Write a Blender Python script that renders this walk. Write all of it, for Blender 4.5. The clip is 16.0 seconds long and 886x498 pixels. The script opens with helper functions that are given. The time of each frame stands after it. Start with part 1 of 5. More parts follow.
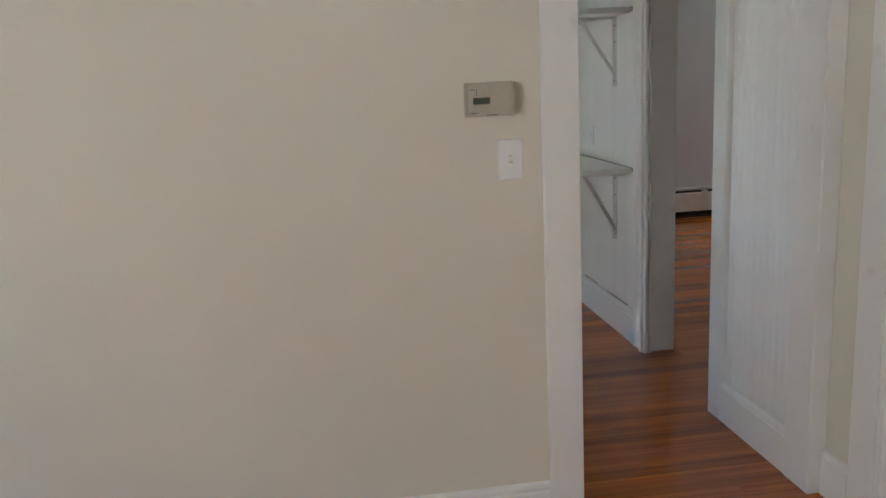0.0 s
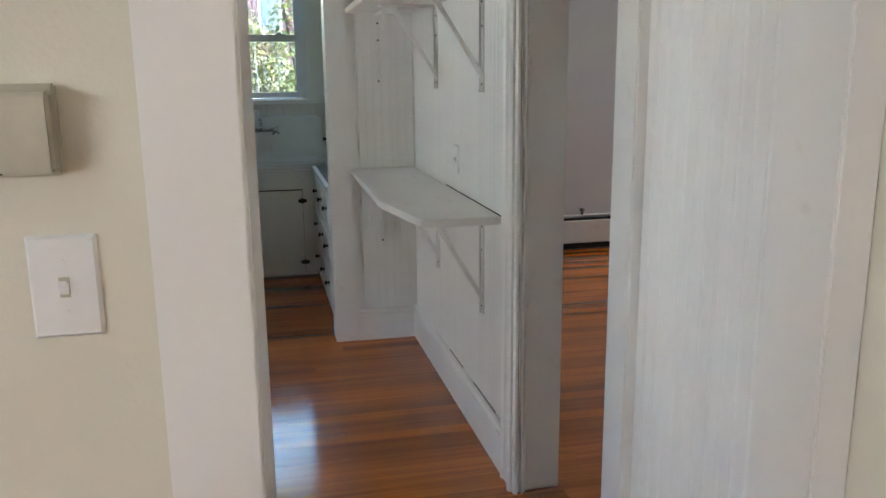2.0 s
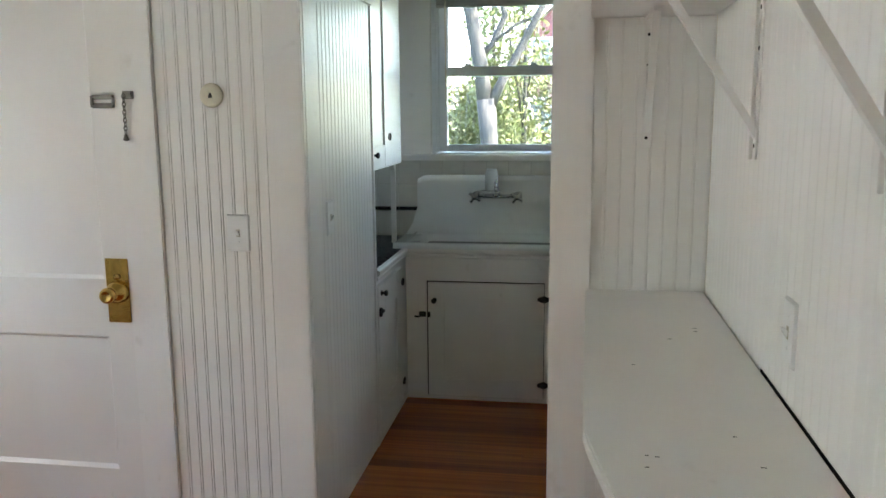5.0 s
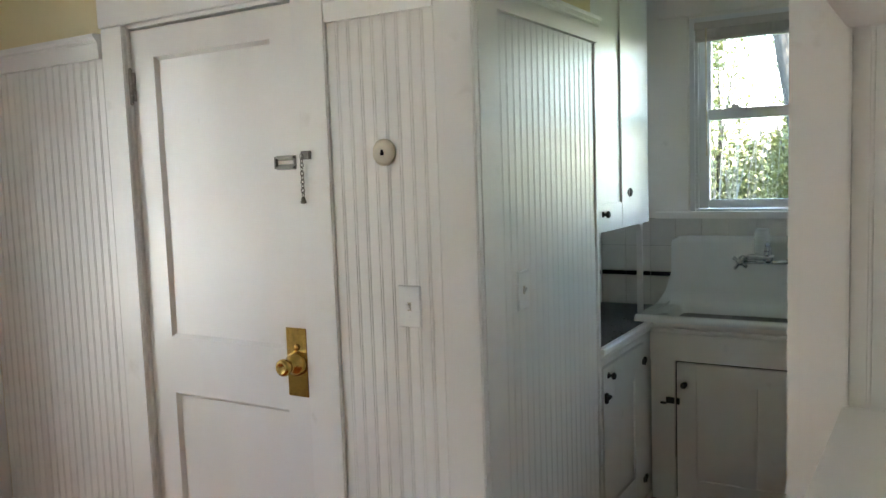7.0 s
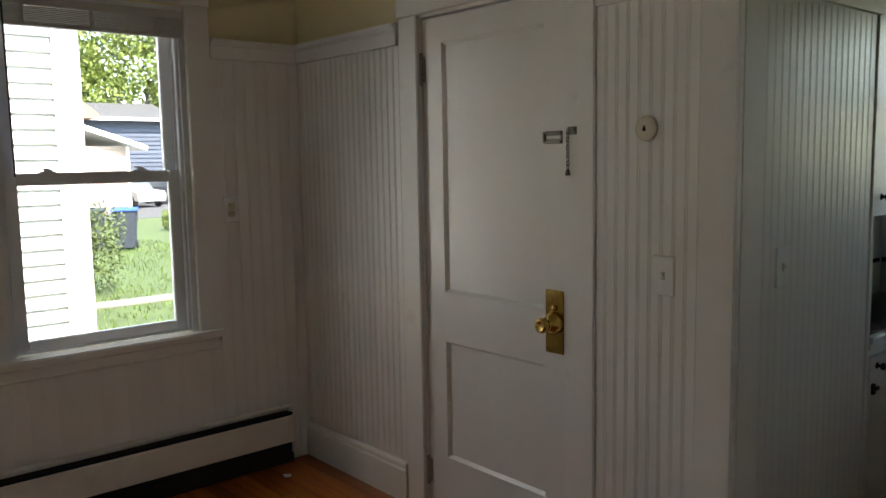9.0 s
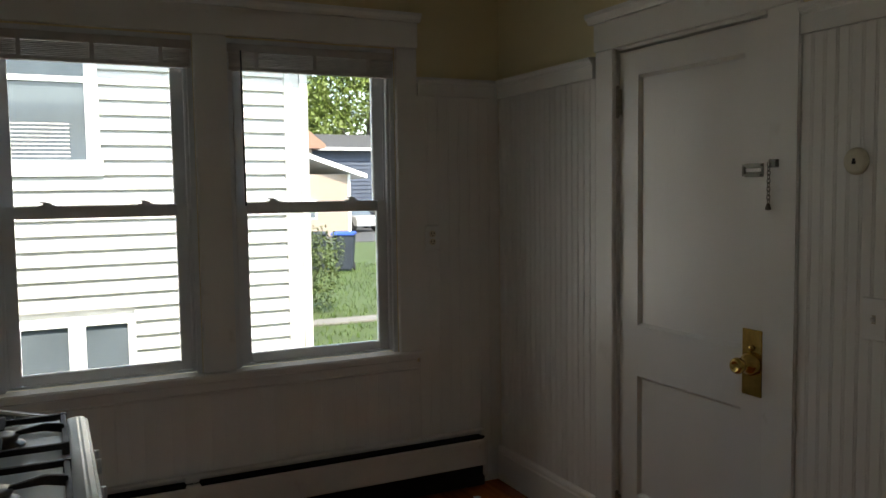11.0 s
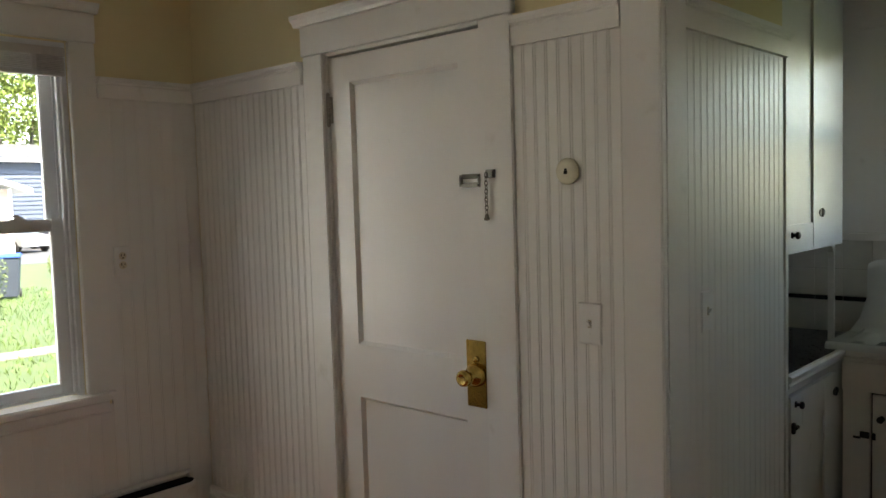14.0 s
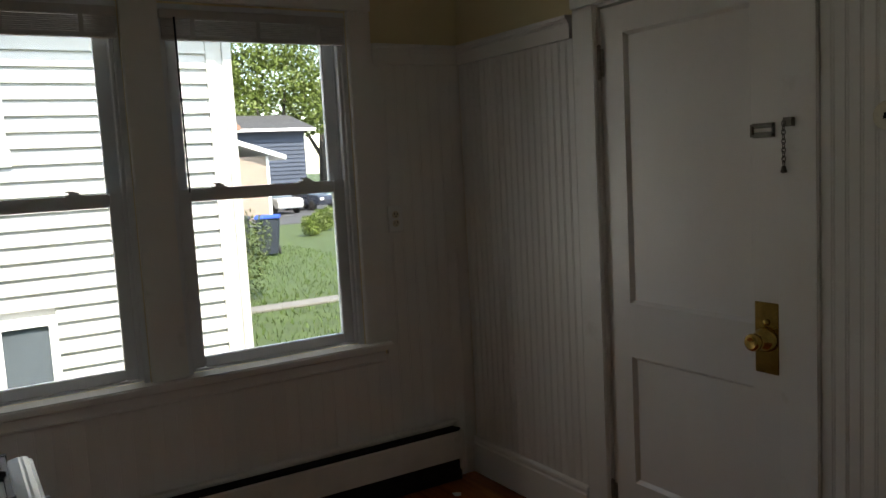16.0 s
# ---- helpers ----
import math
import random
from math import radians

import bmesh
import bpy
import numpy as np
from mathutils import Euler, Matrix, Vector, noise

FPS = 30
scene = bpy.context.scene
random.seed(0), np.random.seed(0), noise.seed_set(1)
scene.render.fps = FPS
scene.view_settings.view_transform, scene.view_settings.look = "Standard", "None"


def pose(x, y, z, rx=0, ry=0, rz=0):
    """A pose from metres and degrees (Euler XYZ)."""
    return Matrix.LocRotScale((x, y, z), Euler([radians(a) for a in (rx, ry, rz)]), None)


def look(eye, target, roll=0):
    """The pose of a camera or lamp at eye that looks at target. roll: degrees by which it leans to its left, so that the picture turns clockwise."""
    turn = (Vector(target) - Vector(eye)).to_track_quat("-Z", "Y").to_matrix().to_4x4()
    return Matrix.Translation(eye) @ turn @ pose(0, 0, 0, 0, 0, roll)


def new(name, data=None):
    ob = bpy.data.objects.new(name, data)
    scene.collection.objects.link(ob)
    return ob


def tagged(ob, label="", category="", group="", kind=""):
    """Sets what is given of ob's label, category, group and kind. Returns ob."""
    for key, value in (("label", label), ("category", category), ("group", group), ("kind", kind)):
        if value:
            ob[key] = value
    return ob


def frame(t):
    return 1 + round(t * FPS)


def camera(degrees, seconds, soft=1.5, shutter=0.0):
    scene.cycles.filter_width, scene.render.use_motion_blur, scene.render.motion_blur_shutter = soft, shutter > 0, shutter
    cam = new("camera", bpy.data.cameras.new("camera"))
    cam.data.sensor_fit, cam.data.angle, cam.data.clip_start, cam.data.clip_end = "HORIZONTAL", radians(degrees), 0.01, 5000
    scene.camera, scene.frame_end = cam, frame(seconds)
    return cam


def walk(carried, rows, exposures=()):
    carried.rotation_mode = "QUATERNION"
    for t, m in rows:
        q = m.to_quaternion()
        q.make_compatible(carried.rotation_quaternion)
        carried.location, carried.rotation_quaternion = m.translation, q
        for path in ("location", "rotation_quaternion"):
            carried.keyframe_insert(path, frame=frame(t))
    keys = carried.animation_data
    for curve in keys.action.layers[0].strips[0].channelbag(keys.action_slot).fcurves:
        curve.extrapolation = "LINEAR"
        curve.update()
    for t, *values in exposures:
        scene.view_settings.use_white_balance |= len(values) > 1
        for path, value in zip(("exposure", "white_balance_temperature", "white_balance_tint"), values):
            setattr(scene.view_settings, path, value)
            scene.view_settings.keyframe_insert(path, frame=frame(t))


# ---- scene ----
cam = camera(57.4, 16.0)
PATH = [
    (0, (1.964, 1.091, 1.483), (2.232, 3.03, 1.072), -2.8),
    (0.5, (2.129, 1.42, 1.495), (2.579, 3.321, 1.068), -3.0),
    (1, (2.374, 1.762, 1.488), (2.827, 3.662, 1.058), -1.6),
    (1.5, (2.564, 2.138, 1.483), (3.002, 4.042, 1.054), -0.9),
    (2, (2.739, 2.503, 1.477), (3.174, 4.407, 1.047), -0.6),
    (2.5, (2.933, 2.836, 1.473), (3.286, 4.758, 1.044), 0.7),
    (3, (3.041, 3.194, 1.472), (3.19, 5.14, 1.037), -0.1),
    (3.5, (3.093, 3.532, 1.479), (3.067, 5.49, 1.071), -0.5),
    (3.7, (3.125, 3.674, 1.493), (2.997, 5.635, 1.122), -0.9),
    (5.8, (3.207, 4.68, 1.504), (2.725, 6.597, 1.199), -0.3),
    (6, (3.222, 4.748, 1.504), (2.632, 6.638, 1.22), -0.7),
    (6.5, (3.27, 4.879, 1.506), (2.453, 6.689, 1.275), -1.0),
    (7, (3.376, 4.934, 1.502), (2.351, 6.641, 1.314), -2.0),
    (7.5, (3.439, 4.902, 1.483), (2.294, 6.53, 1.288), -1.4),
    (8, (3.465, 4.836, 1.485), (2.102, 6.285, 1.277), -1.8),
    (8.5, (3.504, 4.79, 1.487), (2.029, 6.124, 1.268), -1.4),
    (9, (3.507, 4.777, 1.485), (1.998, 6.071, 1.263), -1.0),
    (9.5, (3.521, 4.801, 1.485), (1.876, 5.917, 1.267), -0.9),
    (10, (3.572, 4.824, 1.487), (1.836, 5.804, 1.321), -0.8),
    (10.2, (3.591, 4.823, 1.488), (1.808, 5.714, 1.325), -0.9),
    (12.3, (3.555, 4.732, 1.524), (1.763, 5.609, 1.392), -0.6),
    (12.5, (3.539, 4.739, 1.522), (1.81, 5.736, 1.388), -0.7),
    (13, (3.48, 4.788, 1.501), (1.913, 6.023, 1.365), -0.8),
    (13.5, (3.424, 4.851, 1.506), (1.96, 6.207, 1.383), -1.7),
    (14, (3.365, 4.857, 1.509), (2.017, 6.329, 1.374), -1.7),
    (14.5, (3.29, 4.808, 1.514), (1.954, 6.289, 1.364), -2.0),
    (15, (3.23, 4.757, 1.512), (1.76, 6.106, 1.367), -3.1),
    (15.5, (3.206, 4.737, 1.51), (1.628, 5.956, 1.353), -3.4),
    (16, (3.229, 4.751, 1.503), (1.534, 5.791, 1.293), -3.1),
]
EXPOSURES = [(0, 4.3, 6200, 10), (1.5, 4.8, 6200, 10), (2.5, 4.8, 6350, 10), (3.5, 5.15, 6450, 10), (6, 4.95, 6700, 10), (7, 5.0, 6750, 10), (7.5, 4.9, 6800, 10), (8, 4.5, 6900, 11), (8.5, 3.9, 7000, 11), (9, 3.4, 7400, 12), (9.5, 2.75, 7400, 11), (10, 2.45, 7400, 10), (12.5, 2.85, 7600, 10), (13.5, 3.3, 7800, 12), (14.5, 4.2, 7550, 11), (15, 4.15, 7550, 11), (15.5, 3.7, 7550, 12), (16, 2.4, 7400, 11)]
walk(cam, [(t, look(eye, target, roll)) for t, eye, target, roll in PATH], EXPOSURES)

# ---- light ----
SUN_EL, SUN_AZ = 50.0, 95.0          # degrees up; degrees from +y towards +x
world = bpy.data.worlds.new("world")
scene.world = world
world.use_nodes = True
wn = world.node_tree.nodes
sky = wn.new("ShaderNodeTexSky")
sky.sky_type, sky.sun_disc = "NISHITA", False
sky.sun_elevation, sky.sun_rotation = radians(SUN_EL), radians(SUN_AZ)
wn["Background"].inputs[1].default_value = 0.15
world.node_tree.links.new(sky.outputs[0], wn["Background"].inputs[0])
sun = new("sun", bpy.data.lights.new("sun", "SUN"))
sun.data.energy, sun.data.angle, sun.data.color = 2.3, radians(0.5), (1.0, 0.95, 0.87)
to_sun = Vector((math.sin(radians(SUN_AZ)) * math.cos(radians(SUN_EL)), math.cos(radians(SUN_AZ)) * math.cos(radians(SUN_EL)), math.sin(radians(SUN_EL))))
sun.matrix_world = look((0, 0, 30), Vector((0, 0, 30)) - to_sun)


def sky_stand_in(name, eye, target, w, h, watts, colour):
    """An added area lamp, kept out of view, that stands in for sky light from a window."""
    ob = new(name, bpy.data.lights.new(name, "AREA"))
    ob.data.shape, ob.data.size, ob.data.size_y, ob.data.energy, ob.data.color = "RECTANGLE", w, h, watts, colour
    ob.matrix_world = look(eye, target)


sky_stand_in("hall_window_light", (-0.93, 0.3, 1.6), (3, 1.6, 1.3), 1.6, 1.4, 1.4, (0.95, 0.98, 1.0))
# added lamp in an assumed opening, out of sight in the far room
sky_stand_in("far_room_sky_stand_in", (6.85, 8.74, 1.6), (5.4, 5.0, 0.9), 0.9, 1.4, 0.9, (0.93, 0.97, 1.0))
# added lamp outdoors, above the kitchen windows, to brighten the kitchen
sky_stand_in("kitchen_sky_stand_in", (-0.8, 5.45, 2.75), (1.9, 5.5, 0.9), 1.7, 0.8, 2.5, (0.96, 0.98, 1.0))


# ---- materials ----
def material(name, colour, rough=0.5, metal=0.0, vary=0.06, scale=6.0, bump=0.0, bump_scale=60.0, spec=0.5, stretch=(1, 1, 1), coat=0.0, rand=0.0, grime=None):
    """Base colour with noise at two scales, roughness wear and a fine relief."""
    m = bpy.data.materials.new(name)
    m.use_nodes = True
    n, l = m.node_tree.nodes, m.node_tree.links
    b = n["Principled BSDF"]
    b.inputs["Metallic"].default_value = metal
    b.inputs["Specular IOR Level"].default_value = spec
    b.inputs["Coat Weight"].default_value = coat
    b.inputs["Coat Roughness"].default_value = 0.12
    tc = n.new("ShaderNodeTexCoord")
    mp = n.new("ShaderNodeMapping")
    mp.inputs["Scale"].default_value = stretch
    l.new(tc.outputs["Object"], mp.inputs[0])
    big, fine = n.new("ShaderNodeTexNoise"), n.new("ShaderNodeTexNoise")
    big.inputs["Scale"].default_value, fine.inputs["Scale"].default_value = scale, bump_scale
    big.inputs["Detail"].default_value = 5
    fine.inputs["Detail"].default_value = 4
    l.new(mp.outputs[0], big.inputs["Vector"])
    l.new(mp.outputs[0], fine.inputs["Vector"])
    ramp = n.new("ShaderNodeValToRGB")
    lo, hi = [c * (1 - vary) for c in colour], [min(1, c * (1 + vary)) for c in colour]
    ramp.color_ramp.elements[0].color, ramp.color_ramp.elements[1].color = (*lo, 1), (*hi, 1)
    ramp.color_ramp.elements[0].position, ramp.color_ramp.elements[1].position = 0.3, 0.7
    l.new(big.outputs[0], ramp.inputs[0])
    out = ramp.outputs[0]
    if grime:
        g, r2, mx = n.new("ShaderNodeTexNoise"), n.new("ShaderNodeValToRGB"), n.new("ShaderNodeMixRGB")
        g.inputs["Scale"].default_value, g.inputs["Detail"].default_value = 9, 8
        r2.color_ramp.elements[0].position, r2.color_ramp.elements[1].position = 0.66, 0.76
        l.new(tc.outputs["Object"], g.inputs["Vector"])
        l.new(g.outputs[0], r2.inputs[0])
        mx.inputs[2].default_value = (*grime, 1)
        l.new(r2.outputs[0], mx.inputs[0])
        l.new(out, mx.inputs[1])
        out = mx.outputs[0]
    if rand:
        info, hs, ma = n.new("ShaderNodeObjectInfo"), n.new("ShaderNodeHueSaturation"), n.new("ShaderNodeMapRange")
        ma.inputs["To Min"].default_value, ma.inputs["To Max"].default_value = 1 - rand, 1 + rand
        l.new(info.outputs["Random"], ma.inputs[0])
        l.new(ma.outputs[0], hs.inputs["Value"])
        l.new(out, hs.inputs["Color"])
        out = hs.outputs[0]
    l.new(out, b.inputs["Base Color"])
    rr = n.new("ShaderNodeMapRange")
    rr.inputs["To Min"].default_value, rr.inputs["To Max"].default_value = rough * 0.8, min(1, rough * 1.25)
    l.new(fine.outputs[0], rr.inputs[0])
    l.new(rr.outputs[0], b.inputs["Roughness"])
    if bump:
        bp = n.new("ShaderNodeBump")
        bp.inputs["Strength"].default_value, bp.inputs["Distance"].default_value = 1.0, bump
        l.new(fine.outputs[0], bp.inputs["Height"])
        l.new(bp.outputs[0], b.inputs["Normal"])
    return m


def plank_material(name, dark, light, rough):
    """Varnished fir: long grain along x, each board of its own tone."""
    m = bpy.data.materials.new(name)
    m.use_nodes = True
    n, l = m.node_tree.nodes, m.node_tree.links
    b = n["Principled BSDF"]
    tc, info = n.new("ShaderNodeTexCoord"), n.new("ShaderNodeObjectInfo")
    geo = n.new("ShaderNodeNewGeometry")
    add = n.new("ShaderNodeVectorMath")
    cmb, mul = n.new("ShaderNodeCombineXYZ"), n.new("ShaderNodeMath")
    mul.operation = "MULTIPLY_ADD"
    mul.inputs[1].default_value = 37.0
    l.new(info.outputs["Random"], mul.inputs[0])
    l.new(geo.outputs["Random Per Island"], mul.inputs[2])
    l.new(mul.outputs[0], cmb.inputs[0])
    l.new(mul.outputs[0], cmb.inputs[1])
    l.new(tc.outputs["Object"], add.inputs[0])
    l.new(cmb.outputs[0], add.inputs[1])
    mp = n.new("ShaderNodeMapping")
    mp.inputs["Scale"].default_value = (0.35, 14, 6)
    l.new(add.outputs[0], mp.inputs[0])
    grain, wide = n.new("ShaderNodeTexNoise"), n.new("ShaderNodeTexNoise")
    grain.inputs["Scale"].default_value, grain.inputs["Detail"].default_value, grain.inputs["Distortion"].default_value = 3.0, 6, 0.4
    wide.inputs["Scale"].default_value, wide.inputs["Detail"].default_value = 1.3, 3
    l.new(mp.outputs[0], grain.inputs["Vector"])
    l.new(tc.outputs["Object"], wide.inputs["Vector"])
    ramp = n.new("ShaderNodeValToRGB")
    ramp.color_ramp.elements[0].position, ramp.color_ramp.elements[1].position = 0.28, 0.72
    ramp.color_ramp.elements[0].color, ramp.color_ramp.elements[1].color = (*dark, 1), (*light, 1)
    l.new(grain.outputs[0], ramp.inputs[0])
    hs, ma, sm, fr = n.new("ShaderNodeHueSaturation"), n.new("ShaderNodeMapRange"), n.new("ShaderNodeMath"), n.new("ShaderNodeMath")
    sm.operation, fr.operation = "ADD", "FRACT"
    l.new(info.outputs["Random"], sm.inputs[0])
    l.new(geo.outputs["Random Per Island"], sm.inputs[1])
    l.new(sm.outputs[0], fr.inputs[0])
    ma.inputs["To Min"].default_value, ma.inputs["To Max"].default_value = 0.62, 1.25
    l.new(fr.outputs[0], ma.inputs[0])
    l.new(ma.outputs[0], hs.inputs["Value"])
    l.new(ramp.outputs[0], hs.inputs["Color"])
    l.new(hs.outputs[0], b.inputs["Base Color"])
    rr = n.new("ShaderNodeMapRange")
    rr.inputs["To Min"].default_value, rr.inputs["To Max"].default_value = rough * 0.7, rough * 1.5
    l.new(wide.outputs[0], rr.inputs[0])
    l.new(rr.outputs[0], b.inputs["Roughness"])
    bp = n.new("ShaderNodeBump")
    bp.inputs["Strength"].default_value, bp.inputs["Distance"].default_value = 0.5, 0.0006
    l.new(grain.outputs[0], bp.inputs["Height"])
    l.new(bp.outputs[0], b.inputs["Normal"])
    b.inputs["Specular IOR Level"].default_value = 0.6
    return m


def glass_material():
    m = bpy.data.materials.new("window_glass")
    m.use_nodes = True
    n, l = m.node_tree.nodes, m.node_tree.links
    tr, gl, mx, fr = n.new("ShaderNodeBsdfTransparent"), n.new("ShaderNodeBsdfGlossy"), n.new("ShaderNodeMixShader"), n.new("ShaderNodeFresnel")
    tr.inputs[0].default_value = (0.93, 0.95, 0.94, 1)
    gl.inputs["Roughness"].default_value = 0.02
    fr.inputs[0].default_value = 1.35
    l.new(fr.outputs[0], mx.inputs[0])
    l.new(tr.outputs[0], mx.inputs[1])
    l.new(gl.outputs[0], mx.inputs[2])
    l.new(mx.outputs[0], n["Material Output"].inputs[0])
    return m


WHITE = material("white_gloss_paint", (0.84, 0.825, 0.79), 0.36, vary=0.025, scale=3, bump=0.0006, bump_scale=35, grime=(0.74, 0.72, 0.67))
DOORPAINT = material("brushed_white_paint", (0.83, 0.81, 0.775), 0.3, vary=0.03, scale=4, bump=0.0010, bump_scale=26, stretch=(1, 1, 0.35))
BOARD = material("beadboard_paint", (0.84, 0.825, 0.79), 0.34, vary=0.03, scale=5, bump=0.0007, bump_scale=30, stretch=(1, 1, 0.3), rand=0.02)
CREAM = material("cream_wall_paint", (0.735, 0.695, 0.58), 0.6, vary=0.02, scale=1.6, bump=0.0006, bump_scale=160)
YELLOW = material("yellow_wall_paint", (0.82, 0.71, 0.44), 0.6, vary=0.025, scale=2, bump=0.0006, bump_scale=160)
GREYWALL = material("pale_grey_wall_paint", (0.66, 0.655, 0.65), 0.65, vary=0.02, scale=2, bump=0.0006, bump_scale=150)
CEIL = material("ceiling_paint", (0.8, 0.79, 0.76), 0.7, vary=0.02, bump=0.0008, bump_scale=120)
FLOORWOOD = plank_material("varnished_fir", (0.26, 0.062, 0.010), (0.50, 0.150, 0.021), 0.12)
SUBFLOOR = material("dark_joint", (0.05, 0.016, 0.007), 0.8, vary=0.2)
BRASS = material("worn_brass", (0.58, 0.40, 0.12), 0.2, 1.0, vary=0.25, scale=40, bump=0.0002, bump_scale=200, grime=(0.22, 0.14, 0.05))
NICKEL = material("tarnished_nickel", (0.20, 0.185, 0.165), 0.38, 1.0, vary=0.2, scale=60)
CHROME = material("chrome", (0.62, 0.64, 0.67), 0.1, 1.0, vary=0.05, scale=50)
HINGE = material("worn_hinge_steel", (0.42, 0.39, 0.35), 0.5, 0.5, vary=0.25, scale=60)
IRON = material("blackened_iron", (0.03, 0.027, 0.025), 0.5, 0.25, vary=0.3, scale=80, bump=0.0003, bump_scale=200)
PLASTIC = material("white_plastic", (0.82, 0.82, 0.80), 0.35, vary=0.02, scale=30)
IVORY = material("ivory_plastic", (0.70, 0.64, 0.50), 0.4, vary=0.05, scale=60)
BEIGE = material("aged_beige_plastic", (0.52, 0.48, 0.38), 0.45, vary=0.05, scale=40, grime=(0.44, 0.40, 0.31))
DARKSCREEN = material("lcd_screen", (0.05, 0.06, 0.04), 0.2, vary=0.1)
# near-black: shade inside gaps and slots as colour, also paint chips and cracks
DARKFILL = material("gap_shade_and_chips", (0.006, 0.005, 0.004), 0.9, vary=0.2)
ENAMEL = material("white_porcelain_enamel", (0.80, 0.82, 0.82), 0.14, vary=0.02, scale=5, bump=0.0002, bump_scale=40, grime=(0.72, 0.73, 0.71))
BLACKTOP = material("black_linoleum", (0.012, 0.013, 0.02), 0.28, vary=0.3, scale=30)
TILE = material("white_glazed_tile", (0.74, 0.73, 0.68), 0.16, vary=0.03, scale=20, rand=0.04)
BLACKTILE = material("black_glazed_tile", (0.01, 0.01, 0.012), 0.15, vary=0.2)
SLATETILE = material("dark_slate_tile", (0.035, 0.038, 0.048), 0.25, vary=0.25, scale=25, rand=0.2)
GROUT = material("grout", (0.5, 0.48, 0.43), 0.9, vary=0.1, scale=40)
VINYL = material("white_vinyl_frame", (0.78, 0.80, 0.82), 0.38, vary=0.02, scale=20)
BLIND = material("blind_slats", (0.6, 0.57, 0.55), 0.5, vary=0.04, scale=30)
HEATER = material("heater_enamel", (0.76, 0.73, 0.68), 0.42, vary=0.04, scale=12, grime=(0.6, 0.55, 0.48))
GLASS = glass_material()
FROST = material("clear_soap_plastic", (0.75, 0.78, 0.78), 0.2, vary=0.03)
SIDING = material("white_vinyl_siding", (0.52, 0.52, 0.508), 0.5, vary=0.03, scale=4, bump=0.0005, bump_scale=80)
PINKSIDE = material("pale_peach_siding", (0.33, 0.26, 0.215), 0.6, vary=0.04, scale=3)
SHINGLE = material("blue_grey_shingle", (0.06, 0.075, 0.11), 0.8, vary=0.25, scale=8, rand=0.12)
TERRA = material("brown_shingle", (0.22, 0.125, 0.09), 0.8, vary=0.2, scale=8)
DARKPANE = material("dim_window_pane", (0.09, 0.11, 0.13), 0.08, vary=0.15, scale=2)
GRASS = material("lawn", (0.05, 0.075, 0.018), 0.9, vary=0.35, scale=2.5, bump=0.02, bump_scale=40, grime=(0.10, 0.085, 0.045))
BLADE = material("grass_blade", (0.055, 0.095, 0.018), 0.7, vary=0.3, scale=1.2)
CONCRETE = material("concrete_path", (0.17, 0.16, 0.145), 0.9, vary=0.12, scale=6, bump=0.002, bump_scale=80)
ASPHALT = material("asphalt", (0.055, 0.055, 0.058), 0.9, vary=0.15, scale=5, bump=0.003, bump_scale=120)
BINGREY = material("dark_grey_bin_plastic", (0.03, 0.037, 0.05), 0.75, vary=0.1, spec=0.2)
BINBLUE = material("blue_bin_lid_plastic", (0.03, 0.08, 0.36), 0.65, vary=0.1, spec=0.25)
CARPAINT = material("dark_car_paint", (0.03, 0.035, 0.05), 0.2, vary=0.1, coat=0.6)
CARWHITE = material("silver_car_paint", (0.5, 0.5, 0.5), 0.25, vary=0.05, coat=0.6)
RUBBER = material("tyre_rubber", (0.015, 0.015, 0.015), 0.8, vary=0.1)
BARK = material("rough_bark", (0.032, 0.028, 0.025), 0.9, vary=0.35, scale=7, bump=0.02, bump_scale=22, stretch=(1, 1, 0.3))
LEAF = material("spring_leaf", (0.10, 0.14, 0.024), 0.55, vary=0.35, scale=1.5)
YOUNGLEAF = material("pale_young_leaf", (0.115, 0.12, 0.035), 0.55, vary=0.35, scale=1.5)
LEAFDARK = material("shrub_leaf", (0.06, 0.085, 0.02), 0.6, vary=0.35, scale=2)
REDPAINT = material("dark_red_clapboard", (0.11, 0.025, 0.028), 0.6, vary=0.1, scale=3)
FENCEWOOD = material("weathered_fence_board", (0.20, 0.19, 0.17), 0.8, vary=0.2, scale=6, rand=0.15)


# ---- building helpers ----
def bx(bm, x0, x1, y0, y1, z0, z1):
    v = [bm.verts.new((x, y, z)) for x in (x0, x1) for y in (y0, y1) for z in (z0, z1)]
    for f in ((0, 1, 3, 2), (4, 6, 7, 5), (0, 4, 5, 1), (2, 3, 7, 6), (0, 2, 6, 4), (1, 5, 7, 3)):
        bm.faces.new([v[i] for i in f])
    return bm


def boxes(*bs):
    bm = bmesh.new()
    for b in bs:
        bx(bm, *b)
    return bm


def rod(bm, a, b, r0, r1=None, seg=10):
    """A round bar from a to b."""
    a, b = Vector(a), Vector(b)
    r1 = r0 if r1 is None else r1
    q = (b - a).to_track_quat("Z", "Y")
    rings = []
    for p, r in ((a, r0), (b, r1)):
        rings.append([bm.verts.new(p + q @ Vector((r * math.cos(2 * math.pi * k / seg), r * math.sin(2 * math.pi * k / seg), 0))) for k in range(seg)])
    for k in range(seg):
        bm.faces.new((rings[0][k], rings[0][(k + 1) % seg], rings[1][(k + 1) % seg], rings[1][k]))
    bm.faces.new(rings[0][::-1])
    bm.faces.new(rings[1])
    return bm


